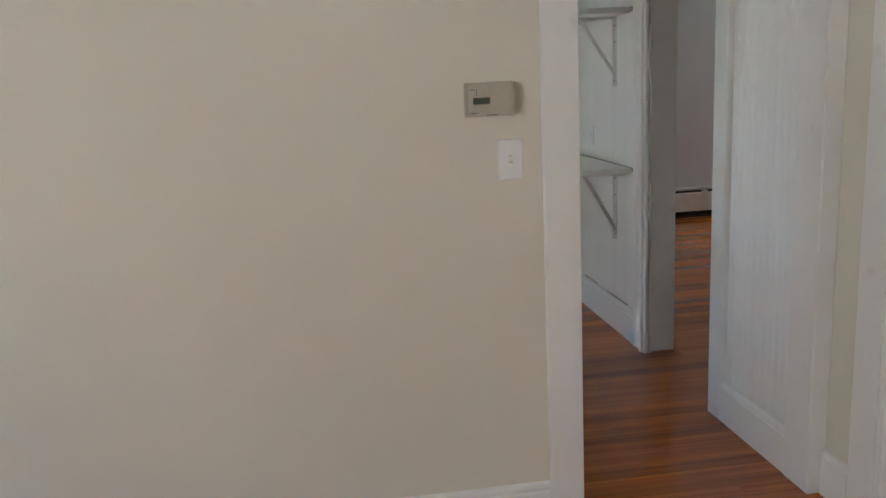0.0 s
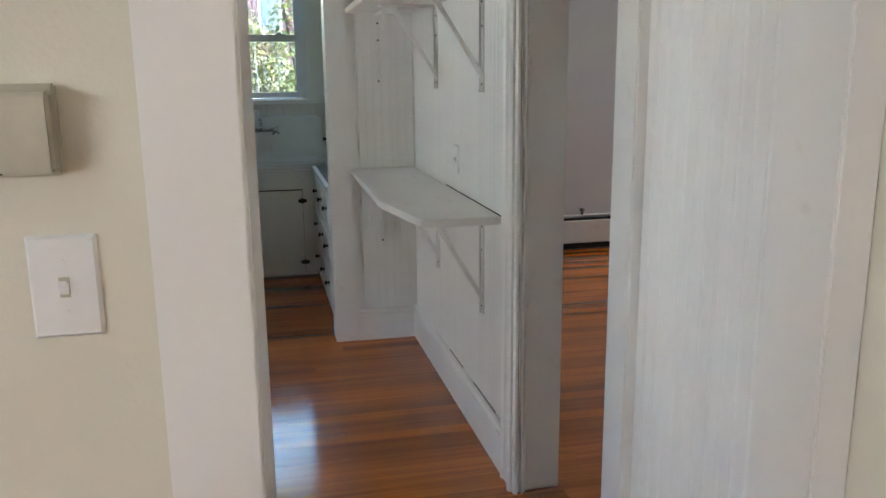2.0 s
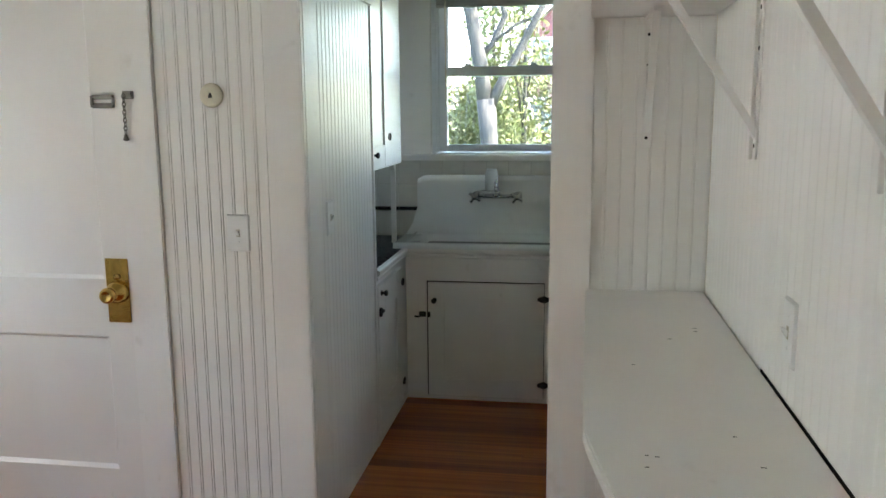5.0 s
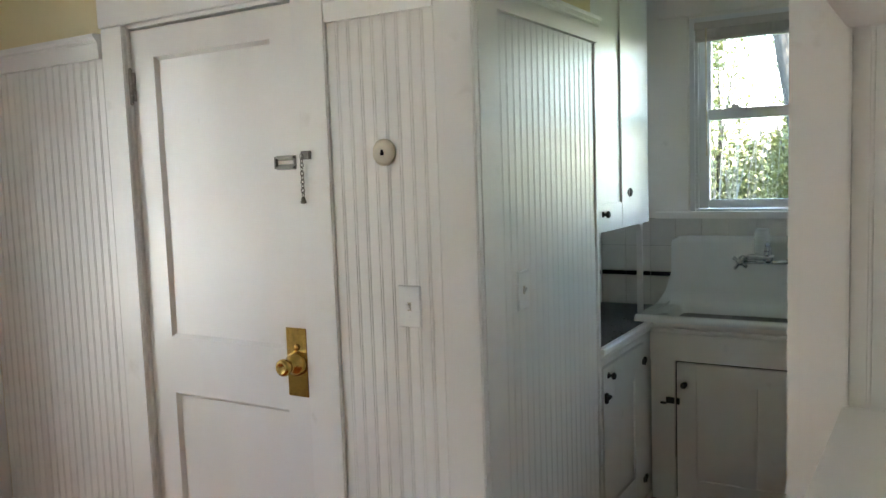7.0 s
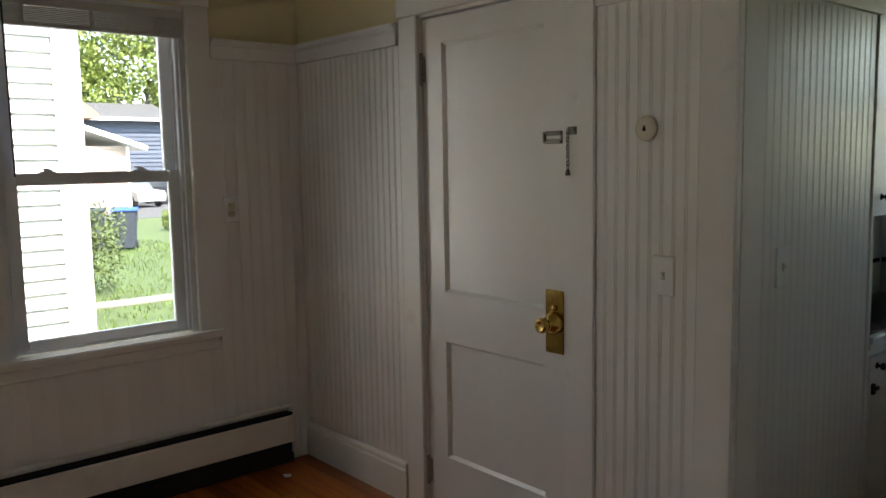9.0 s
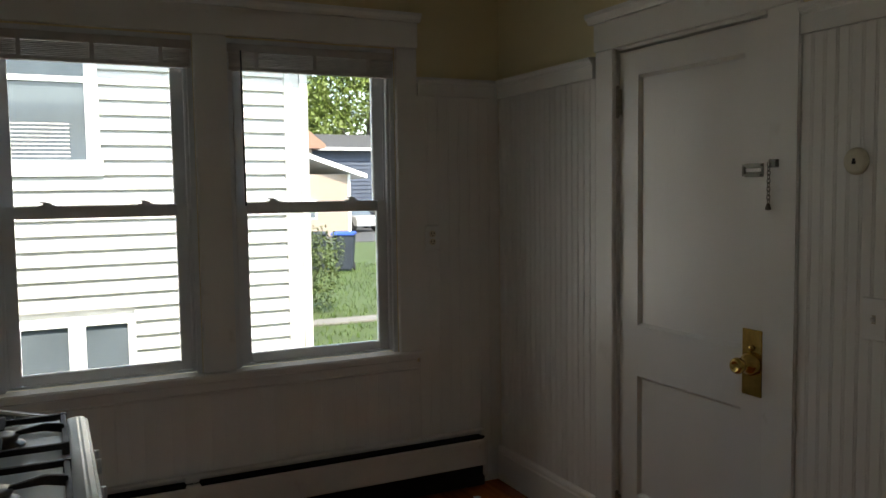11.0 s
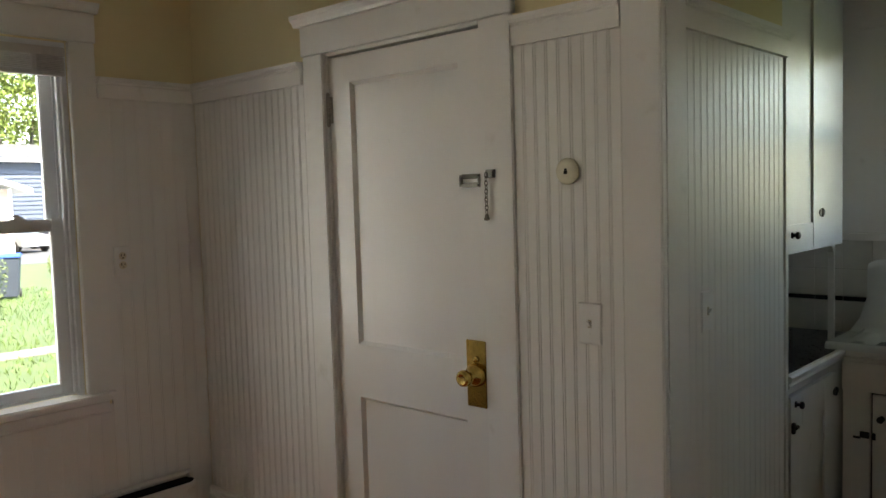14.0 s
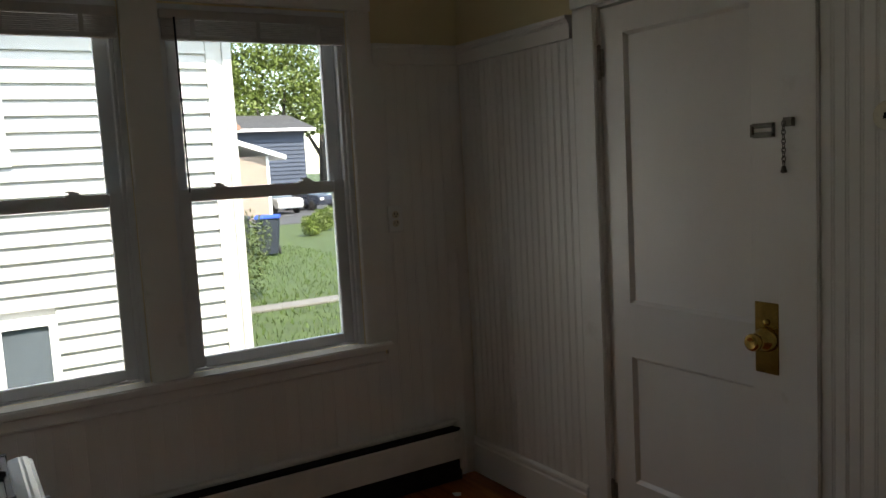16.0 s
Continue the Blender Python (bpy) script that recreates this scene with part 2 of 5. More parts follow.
def turned(bm, base, axis, prof, seg=20):
    """A turned solid: (distance along axis, radius) pairs."""
    q = Vector(axis).to_track_quat("Z", "Y")
    rings = []
    for h, r in prof:
        rings.append([bm.verts.new(Vector(base) + q @ Vector((r * math.cos(2 * math.pi * k / seg), r * math.sin(2 * math.pi * k / seg), h))) for k in range(seg)])
    for a, b in zip(rings, rings[1:]):
        for k in range(seg):
            bm.faces.new((a[k], a[(k + 1) % seg], b[(k + 1) % seg], b[k]))
    bm.faces.new(rings[0][::-1])
    bm.faces.new(rings[-1])
    return bm


def prism(bm, pts, axis, a, b):
    """A profile of two coordinates pushed from a to b along x, y or z."""
    def at(p, c):
        return {"x": (c, p[0], p[1]), "y": (p[0], c, p[1]), "z": (p[0], p[1], c)}[axis]
    lo, hi = [bm.verts.new(at(p, a)) for p in pts], [bm.verts.new(at(p, b)) for p in pts]
    n = len(pts)
    for k in range(n):
        bm.faces.new((lo[k], lo[(k + 1) % n], hi[(k + 1) % n], hi[k]))
    bm.faces.new(lo[::-1])
    bm.faces.new(hi)
    return bm


def mesh_of(name, bm, mat, bevel=0.0, smooth=False):
    bmesh.ops.recalc_face_normals(bm, faces=bm.faces)
    if bevel:
        bmesh.ops.bevel(bm, geom=bm.edges[:], offset=bevel, segments=2, affect="EDGES", clamp_overlap=True)
    me = bpy.data.meshes.new(name)
    bm.to_mesh(me)
    bm.free()
    me.materials.append(mat)
    if smooth:
        for p in me.polygons:
            p.use_smooth = True
    return me


def part(name, bm, mat, parent=None, label="", bevel=0.0, smooth=False):
    ob = new(name, mesh_of(name, bm, mat, bevel, smooth))
    if parent:
        ob.parent = parent
        if parent.parent is None:
            ob.matrix_parent_inverse = Matrix.Translation(-parent.location)
    if label:
        ob["label"] = label
    return ob


def thing(name, place, label, category, group=""):
    ob = new(name)
    ob.location, ob.empty_display_size = place, 0.1
    return tagged(ob, label, category, group)


def structure(name, bm, mat, label, category, bevel=0.0):
    return tagged(part(name, bm, mat, None, "", bevel), label, category, "", "structure")


# ---- setting: floor, walls, ceiling ----
H = 2.6
floor = structure("floor", boxes((-1.1, 3.72, -2.1, 4.11, -0.12, -0.008), (-0.13, 3.72, 4.11, 6.99, -0.12, -0.008), (1.85, 3.72, 6.99, 9.0, -0.12, -0.008), (3.72, 7.6, 2.3, 8.9, -0.12, -0.008)), SUBFLOOR, "glossy reddish-brown varnished strip wood floor", "floor")
ceiling = structure("ceiling", boxes((-1.1, 3.72, -2.1, 4.11, H, H + 0.1), (-0.13, 3.72, 4.11, 6.99, H, H + 0.1), (1.85, 3.72, 6.99, 9.0, H, H + 0.1), (3.72, 7.6, 2.3, 8.9, H, H + 0.1)), CEIL, "plain white painted ceiling", "ceiling")

wall_hall = structure("wall_hall", boxes((-1.0, 2.70, 3.49, 4.11, 0, H), (2.70, 3.572, 3.49, 4.11, 2.12, H)), CREAM, "cream painted plaster wall beside the doorway", "wall")
wall_hall_end = structure("wall_passage", boxes((3.572, 3.72, 3.63, 4.22, 0, H)), WHITE, "short white wall at the end of the passage", "wall")
wall_hall_east = structure("wall_hall_east", boxes((3.60, 3.72, 3.33, 3.49, 0, H), (3.60, 3.72, -2.0, 2.45, 0, H), (3.60, 3.72, 2.45, 3.33, 2.06, H)), CREAM, "cream painted side wall of the hall", "wall")
structure("wall_hall_west", boxes((-1.1, -1.0, -2.0, -0.5, 0, H), (-1.1, -1.0, 1.1, 4.11, 0, H), (-1.1, -1.0, -0.5, 1.1, 0, 0.9), (-1.1, -1.0, -0.5, 1.1, 2.3, H)), CREAM, "cream painted wall with a window opening", "wall")
structure("wall_hall_south", boxes((-1.1, 3.72, -2.1, -2.0, 0, H)), CREAM, "cream painted back wall of the hall", "wall")
# kitchen window wall: two openings
ZS, ZH = 0.702, 2.165
WA0, WA1, WB0, WB1 = 4.592, 5.370, 5.514, 6.292
wall_west = structure("wall_west", boxes((-0.13, 0.008, 4.11, WA0, 0, H), (-0.13, 0.008, WA1, WB0, ZS, ZH), (-0.13, 0.008, WB1, 6.99, 0, H), (-0.13, 0.008, WA0, WB1, 0, ZS), (-0.13, 0.008, WA0, WB1, ZH, H)), YELLOW, "yellow painted wall above white wainscot with two windows", "wall")
wall_north = structure("wall_north", boxes((0.008, 0.925, 6.867, 6.99, 0, H), (0.925, 1.725, 6.867, 6.99, 2.06, H), (1.725, 2.32, 6.868, 6.99, 0, H), (2.32, 3.14, 6.867, 6.99, 2.25, H), (3.14, 3.592, 6.867, 6.99, 0, H)), YELLOW, "yellow painted wall above white wainscot with a door", "wall")
wall_east = structure("wall_east", boxes((3.592, 3.72, 5.055, 9.0, 0, H), (3.592, 3.72, 4.22, 5.055, 2.12, H)), WHITE, "white painted wall carrying two shelves", "wall")
wall_pantry = structure("wall_pantry", boxes((2.20, 2.313, 6.99, 7.80, 0, H)), YELLOW, "yellow painted pantry wall above green-white wainscot", "wall")
structure("wall_pantry_recess", boxes((1.85, 1.95, 7.0, 9.0, 0, H), (1.95, 2.20, 7.68, 7.80, 0, H)), WHITE, "white recess wall behind the pantry cabinets", "wall")
WX0, WX1, WZ0, WZ1 = 2.40, 3.15, 1.255, 2.18
structure("wall_sink", boxes((1.95, WX0, 8.88, 9.0, 0, H), (WX1, 3.592, 8.88, 9.0, 0, H), (WX0, WX1, 8.88, 9.0, 0, WZ0), (WX0, WX1, 8.88, 9.0, WZ1, H)), WHITE, "white painted wall above the sink", "wall")
# unseen overhang, added to keep high sky light out of the pantry
structure("eave", boxes((1.7, 3.8, 9.0, 9.95, 2.42, 2.52)), CEIL, "plain white slab added outside to shade the sink window", "eave")
# the opening at x 6.4 to 7.3 is unseen, added to admit light
structure("wall_far_room", boxes((3.72, 6.4, 8.77, 8.9, 0, H), (7.3, 7.6, 8.77, 8.9, 0, H), (6.4, 7.3, 8.77, 8.9, 0, 0.85), (6.4, 7.3, 8.77, 8.9, 2.35, H)), GREYWALL, "pale grey painted wall above a baseboard heater", "wall")
structure("wall_far_room_east", boxes((7.5, 7.6, 2.3, 8.77, 0, H)), GREYWALL, "pale grey painted wall", "wall")
structure("wall_far_room_south", boxes((3.72, 7.5, 2.3, 2.4, 0, H)), GREYWALL, "pale grey painted back wall", "wall")


# ---- trim ----
def trim(name, bm, label, bevel=0.003, mat=None):
    return structure(name, bm, mat or WHITE, label, "trim", bevel)


def base_profile(h=0.178, d=0.02):
    """Depth and height of a baseboard with a moulded cap."""
    return [(0, 0), (d, 0), (d, h * 0.80), (d * 0.72, h * 0.83), (d * 0.72, h * 0.88), (d * 0.9, h * 0.91), (d * 0.75, h * 0.97), (d * 0.35, h), (0, h)]


def baseboard(axis, wall, side, a, b, h=0.178, d=0.02):
    """A moulded baseboard on the wall plane; side is the way it stands out."""
    bm = bmesh.new()
    prism(bm, [(wall + side * p, z) for p, z in base_profile(h, d)], axis, a, b)
    return tagged(part("baseboard", bm, WHITE, None), "white painted moulded wooden baseboard", "baseboard", "", "structure")


baseboard("x", 6.855, -1, 0.02, 0.832)
baseboard("x", 6.855, -1, 1.847, 2.225)
baseboard("x", 6.855, -1, 3.237, 3.58)
baseboard("y", 3.58, -1, 5.162, 6.835, 0.185, 0.022)
baseboard("y", 2.71, 1, 3.62, 4.11)
baseboard("y", 3.56, -1, 3.635, 4.12)
baseboard("x", 3.49, -1, -1.0, 2.62, 0.165)
baseboard("y", 3.60, -1, 3.34, 3.475, 0.165)
baseboard("y", 0.02, 1, 4.11, 4.82, 0.178)


def rail_profile(z0):
    """The wainscot's cap rail: frieze board and moulded cap."""
    return [(0, z0), (0.016, z0), (0.018, z0 + 0.055), (0.024, z0 + 0.06), (0.024, z0 + 0.066), (0.034, z0 + 0.074), (0.036, z0 + 0.086), (0, z0 + 0.088)]


def cap_rail(axis, wall, side, a, b, z0=1.95):
    bm = bmesh.new()
    prism(bm, [(wall + side * p, z) for p, z in rail_profile(z0)], axis, a, b)
    return trim("trim_rail", bm, "white moulded cap rail over the wainscot", 0)


cap_rail("x", 6.855, -1, 0.02, 0.825)
cap_rail("x", 6.855, -1, 1.855, 2.222)
cap_rail("y", 0.02, 1, 6.404, 6.853)
cap_rail("y", 0.02, 1, 4.11, 4.448)
cap_rail("y", 2.325, 1, 6.99, 7.79)

# corner posts of the pantry opening
trim("trim_post", boxes((2.225, 2.345, 6.838, 6.866, 0, 2.25), (2.322, 2.345, 6.866, 6.99, 0, 2.25)), "white flat corner casing of the pantry opening", 0.004)
trim("trim_post", boxes((3.115, 3.237, 6.838, 6.866, 0, 2.25), (3.115, 3.14, 6.866, 6.99, 0, 2.25)), "white flat corner casing of the pantry opening", 0.004)
trim("trim_head", boxes((2.225, 3.237, 6.836, 6.866, 2.25, 2.38)), "white head casing over the pantry opening", 0.004)
# the passage: casings, corner boards, end post
trim("trim_casing", boxes((2.613, 2.726, 3.466, 3.49, 0, 2.13)), "white flat door casing", 0.004)
trim("trim_jamb", boxes((2.70, 2.726, 3.49, 3.56, 0, 2.12)), "white door jamb", 0.003)
trim("trim_corner", boxes((2.70, 2.738, 4.03, 4.132, 0, 2.12)), "white corner board of the passage", 0.004)
trim("trim_corner", boxes((3.535, 3.572, 4.122, 4.232, 0, 2.12), (3.572, 3.73, 4.22, 4.238, 0, 2.12)), "white corner board of the passage", 0.004)
trim("trim_post_hall", boxes((3.532, 3.60, 3.478, 3.632, 0, 2.13)), "white door post beside the passage", 0.005)
trim("trim_head_hall", boxes((2.613, 3.60, 3.462, 3.49, 2.12, 2.26)), "white head casing of the passage", 0.004)


def moulded_casing(name, wall, side, y0, y1, z1, label):
    """A casing on an x wall with a fluted, stepped section."""
    w = y1 - y0
    prof = [(0, 0), (0.034, 0), (0.036, 0.05), (0.028, 0.10), (0.028, 0.30), (0.022, 0.36), (0.022, 0.72), (0.027, 0.78), (0.030, 0.88), (0.024, 0.97), (0, 1)]
    bm = bmesh.new()
    prism(bm, [(wall + side * d, y0 + u * w) for d, u in prof], "z", 0, z1)
    return trim(name, bm, label, 0)


moulded_casing("trim_casing_east", 3.58, -1, 5.04, 5.16, 2.12, "white moulded casing of the wide opening")
trim("trim_jamb_east", boxes((3.606, 3.735, 5.026, 5.055, 0, 2.12)), "white jamb at the end of the shelf wall", 0.003)
bm = bmesh.new()
prism(bm, [(3.606, 5.055), (3.606, 5.018), (3.597, 5.018), (3.597, 5.010), (3.594, 5.006), (3.588, 5.006), (3.585, 5.012), (3.585, 5.022), (3.576, 5.022), (3.576, 5.012), (3.572, 5.008), (3.563, 5.010), (3.560, 5.018), (3.560, 5.030), (3.552, 5.030), (3.548, 5.034), (3.546, 5.039), (3.582, 5.039), (3.582, 5.055)], "z", 0, 2.12)
trim("trim_bead", bm, "white fluted moulding on the jamb", 0)
trim("trim_head_east", boxes((3.556, 3.592, 4.22, 5.16, 2.12, 2.25)), "white head casing of the wide opening", 0.004)
# second hall door
trim("trim_casing_hall_door", boxes((3.578, 3.60, 3.215, 3.335, 0, 2.06)), "white flat casing of the side door", 0.004)
bm = bmesh.new()
for k in range(3):
    bx(bm, 3.566 + 0.006 * k, 3.60, 3.199 - 0.016 * k, 3.2148 - 0.016 * k, 0, 2.06)
trim("trim_stop_hall_door", bm, "white moulded inner edge of the side door casing", 0.002)
door_2 = structure("door_2", boxes((3.63, 3.67, 2.46, 3.325, 0.01, 2.05)), WHITE, "closed white painted side door", "door", 0.003)


# ---- windows ----
def sash_window(name, along, a0, a1, z0, z1, face, out, zmeet, label):
    """A double-hung vinyl window in an opening a0..a1 by z0..z1. face: the plane of the wall's inner face; out: +1 or -1, the way outdoors."""
    def B(u0, u1, d0, d1, w0, w1):
        lo, hi = sorted((face + out * d0, face + out * d1))
        return (lo, hi, u0, u1, w0, w1) if along == "y" else (u0, u1, lo, hi, w0, w1)
    w = structure(name, boxes(B(a0, a0 + 0.022, 0.0, 0.125, z0, z1), B(a1 - 0.022, a1, 0.0, 0.125, z0, z1), B(a0 + 0.022, a1 - 0.022, 0.0, 0.125, z1 - 0.02, z1), B(a0 + 0.022, a1 - 0.022, 0.035, 0.135, z0, z0 + 0.010)), VINYL, label, "window", 0.002)
    part("stop", boxes(B(a0 + 0.022, a0 + 0.036, 0.012, 0.034, z0 + 0.012, z1 - 0.02)), VINYL, w, "", 0.003)
    part("stop", boxes(B(a1 - 0.036, a1 - 0.022, 0.012, 0.034, z0 + 0.012, z1 - 0.02)), VINYL, w, "", 0.003)
    for c, q in ((a0 + 0.022, 1), (a1 - 0.022, -1)):
        for d in (0.0715, 0.110):
            lo, hi = sorted((c, c + q * 0.010))
            part("track_rib", boxes(B(lo, hi, d, d + 0.005, z0 + 0.012, z1 - 0.02)), VINYL, w)
    b0, b1, s = a0 + 0.027, a1 - 0.027, 0.054
    # lower sash, inner track
    lower = part("lower_sash", boxes(B(b0, b0 + s, 0.04, 0.07, z0 + 0.012, zmeet + 0.03), B(b1 - s, b1, 0.04, 0.07, z0 + 0.012, zmeet + 0.03), B(b0 + s, b1 - s, 0.04, 0.07, z0 + 0.012, z0 + 0.054), B(b0 + s, b1 - s, 0.036, 0.07, zmeet - 0.02, zmeet + 0.03)), VINYL, w, "", 0.004)
    part("pane", boxes(B(b0 + s - 0.004, b1 - s + 0.004, 0.053, 0.057, z0 + 0.050, zmeet - 0.016)), GLASS, lower).visible_shadow = False
    upper = part("upper_sash", boxes(B(b0, b0 + s, 0.078, 0.108, zmeet - 0.02, z1 - 0.022), B(b1 - s, b1, 0.078, 0.108, zmeet - 0.02, z1 - 0.022), B(b0 + s, b1 - s, 0.078, 0.108, zmeet - 0.02, zmeet + 0.025), B(b0 + s, b1 - s, 0.078, 0.108, z1 - 0.06, z1 - 0.022)), VINYL, w, "", 0.004)
    part("pane", boxes(B(b0 + s - 0.004, b1 - s + 0.004, 0.091, 0.095, zmeet + 0.021, z1 - 0.056)), GLASS, upper).visible_shadow = False
    for f in (0.24, 0.76):
        c = b0 + (b1 - b0) * f
        lk = part("sash_lock", boxes(B(c - 0.032, c + 0.032, 0.046, 0.072, zmeet + 0.03, zmeet + 0.036), B(c - 0.016, c + 0.02, 0.05, 0.068, zmeet + 0.036, zmeet + 0.045), B(c - 0.030, c + 0.006, 0.046, 0.056, zmeet + 0.044, zmeet + 0.050)), VINYL, lower, "", 0.002)
    return w


window_1 = sash_window("window_1", "y", WA0, WA1, ZS + 0.02, ZH, 0.008, -1, 1.425, "white vinyl double-hung kitchen window with raised blind")
window_2 = sash_window("window_2", "y", WB0, WB1, ZS + 0.02, ZH, 0.008, -1, 1.425, "white vinyl double-hung kitchen window with raised blind")
window_3 = sash_window("window_3", "x", WX0, WX1, WZ0 + 0.02, WZ1, 8.88, 1, 1.725, "white vinyl double-hung window above the sink")

# kitchen window casings, stool, apron
trim("trim_window_casing", boxes((0.008, 0.034, WB1 + 0.002, 6.402, ZS + 0.02, 2.17)), "white flat window casing", 0.004)
trim("trim_window_mullion", boxes((0.008, 0.034, WA1 + 0.002, WB0 - 0.002, ZS + 0.02, 2.17)), "white flat casing between the windows", 0.004)
trim("trim_window_casing", boxes((0.008, 0.034, 4.475, WA0 - 0.002, ZS + 0.02, 2.17)), "white flat window casing", 0.004)
trim("trim_window_head", boxes((0.008, 0.036, 4.448, 6.408, 2.172, 2.292)), "white window head casing", 0.003)
bm = bmesh.new()
prism(bm, [(0.008, 2.293), (0.042, 2.293), (0.046, 2.305), (0.058, 2.318), (0.060, 2.332), (0.008, 2.334)], "y", 4.43, 6.422)
trim("trim_window_cap", bm, "white moulded cap over the windows", 0)
trim("window_stool", boxes((-0.03, 0.068, 4.43, 6.412, ZS - 0.012, ZS + 0.019)), "white painted window sill board", 0.006)
bm = bmesh.new()
prism(bm, [(0.008, 0.689), (0.030, 0.689), (0.032, 0.681), (0.026, 0.675), (0.026, 0.640), (0.032, 0.634), (0.028, 0.626), (0.008, 0.624)], "y", 4.46, 6.385)
trim("window_apron", bm, "white moulded apron under the window sill", 0)
# sink window casings
trim("trim_sink_casing", boxes((2.262, WX0 - 0.002, 8.856, 8.88, WZ0 + 0.02, 2.19)), "white flat casing of the sink window", 0.004)
trim("trim_sink_casing", boxes((WX1 + 0.002, 3.29, 8.856, 8.88, WZ0 + 0.02, 2.19)), "white flat casing of the sink window", 0.004)
trim("trim_sink_head", boxes((2.25, 3.30, 8.854, 8.88, 2.192, 2.33)), "white head casing of the sink window", 0.004)
trim("sink_window_stool", boxes((2.235, 3.32, 8.835, 8.92, WZ0 - 0.012, WZ0 + 0.019)), "white painted sill board above the sink", 0.005)


def blind(along, a0, a1, z1, face, out, drop, wand):
    """A raised slatted blind: head rail, stack of slats, bottom rail, cords and tilt wand."""
    def B(u0, u1, d0, d1, w0, w1):
        lo, hi = sorted((face + out * d0, face + out * d1))
        return (lo, hi, u0, u1, w0, w1) if along == "y" else (u0, u1, lo, hi, w0, w1)
    place = (face, (a0 + a1) / 2, z1) if along == "y" else ((a0 + a1) / 2, face, z1)
    t = thing("window_blind", place, "raised pale slatted blind stacked at the window top", "blind", "raised window blinds")
    part("head_rail", boxes(B(a0, a1, -0.012, 0.026, z1 - 0.036, z1)), BLIND, t, "", 0.003)
    n = 9
    step = (drop - 0.036 - 0.016) / n
    me = None
    for k in range(n):
        z = z1 - 0.038 - step * (k + 1)
        sl = part("slat", boxes(B(a0 + 0.006, a1 - 0.006, -0.010 - 0.002 * (k % 2), 0.016, z + 0.0008, z + step * 0.72)), BLIND, t)
    part("bottom_rail", boxes(B(a0 + 0.004, a1 - 0.004, -0.012, 0.016, z1 - drop, z1 - drop + 0.014)), BLIND, t, "", 0.003)
    for f in (0.16, 0.5, 0.84):
        c = a0 + (a1 - a0) * f
        part("ladder_tape", boxes(B(c - 0.008, c + 0.008, -0.0145, -0.0125, z1 - drop + 0.002, z1 - 0.03)), BLIND, t)
    if wand:
        c = a0 + 0.055
        bm = bmesh.new()
        if along == "y":
            rod(bm, (face - out * 0.016, c, z1 - 0.03), (face - out * 0.016, c + 0.004, z1 - wand), 0.004, 0.004, 6)
        else:
            rod(bm, (c, face - out * 0.016, z1 - 0.03), (c + 0.003, face - out * 0.016, z1 - wand), 0.004, 0.004, 6)
        part("tilt_wand", bm, IVORY if along == "x" else BINGREY, t)
    return t


blind("y", WA0 + 0.004, WA1 - 0.004, ZH - 0.022, 0.006, -1, 0.115, 0)
blind("y", WB0 + 0.004, WB1 - 0.004, ZH - 0.022, 0.006, -1, 0.115, 0.70)
blind("x", WX0 + 0.024, WX1 - 0.024, WZ1 - 0.022, 8.882, 1, 0.09, 0.62)


# ---- kitchen door ----
def panel_door(name, x0, x1, y, z0, z1, panels, mat, label):
    """A two-panel door facing -y: stiles and rails proud of sunk panels with sloping edges."""
    xs = (panels[0][0], panels[0][1])
    bs = [(x0, xs[0], y, y + 0.036, z0, z1), (xs[1], x1, y, y + 0.036, z0, z1)]
    zs = sorted(panels, key=lambda p: p[2])
    cuts = [z0] + [v for p in zs for v in (p[2], p[3])] + [z1]
    for a, b in zip(cuts[0::2], cuts[1::2]):
        bs.append((xs[0], xs[1], y, y + 0.036, a, b))
    d = structure(name, boxes(*bs), mat, label, "door")
    for p in panels:
        bm = bmesh.new()
        a0, a1, b0, b1 = p
        e = 0.012
        o = [bm.verts.new((a, y + 0.001, b)) for a, b in ((a0, b0), (a1, b0), (a1, b1), (a0, b1))]
        i = [bm.verts.new((a, y + 0.014, b)) for a, b in ((a0 + e, b0 + e), (a1 - e, b0 + e), (a1 - e, b1 - e), (a0 + e, b1 - e))]
        k = [bm.verts.new((v.co.x, y + 0.03, v.co.z)) for v in o]
        for j in range(4):
            bm.faces.new((o[j], o[(j + 1) % 4], i[(j + 1) % 4], i[j]))
            bm.faces.new((k[j], k[(j + 1) % 4], o[(j + 1) % 4], o[j]))
        bm.faces.new(i)
        bm.faces.new(k[::-1])
        part("panel", bm, mat, d)
    return d


DY = 6.875
door_1 = panel_door("door_1", 0.957, 1.697, DY, 0.012, 2.033, [(1.070, 1.605, 0.952, 1.935), (1.070, 1.605, 0.262, 0.750)], DOORPAINT, "closed white painted two-panel wooden door with brass knob")
part("escutcheon", boxes((1.612, 1.696, DY - 0.004, DY - 0.0005, 0.802, 1.025)), BRASS, door_1, "worn brass escutcheon plate", 0.0015)
bm = bmesh.new()
turned(bm, (1.654, DY - 0.004, 0.910), (0, -1, 0), [(0, 0.039), (0.004, 0.039), (0.012, 0.038), (0.022, 0.033), (0.030, 0.022), (0.036, 0.0165), (0.044, 0.016), (0.050, 0.022), (0.056, 0.0265), (0.066, 0.0275), (0.074, 0.025), (0.078, 0.018), (0.074, 0.0125), (0.073, 0.008)], 28)
knob = part("doorknob", bm, BRASS, door_1, "polished brass doorknob", 0, True)
bm = bmesh.new()
turned(bm, (1.654, DY - 0.004, 0.962), (0, -1, 0), [(0, 0.011), (0.005, 0.011), (0.008, 0.006)], 14)
part("lock_cylinder", bm, BRASS, door_1, "", 0, True)
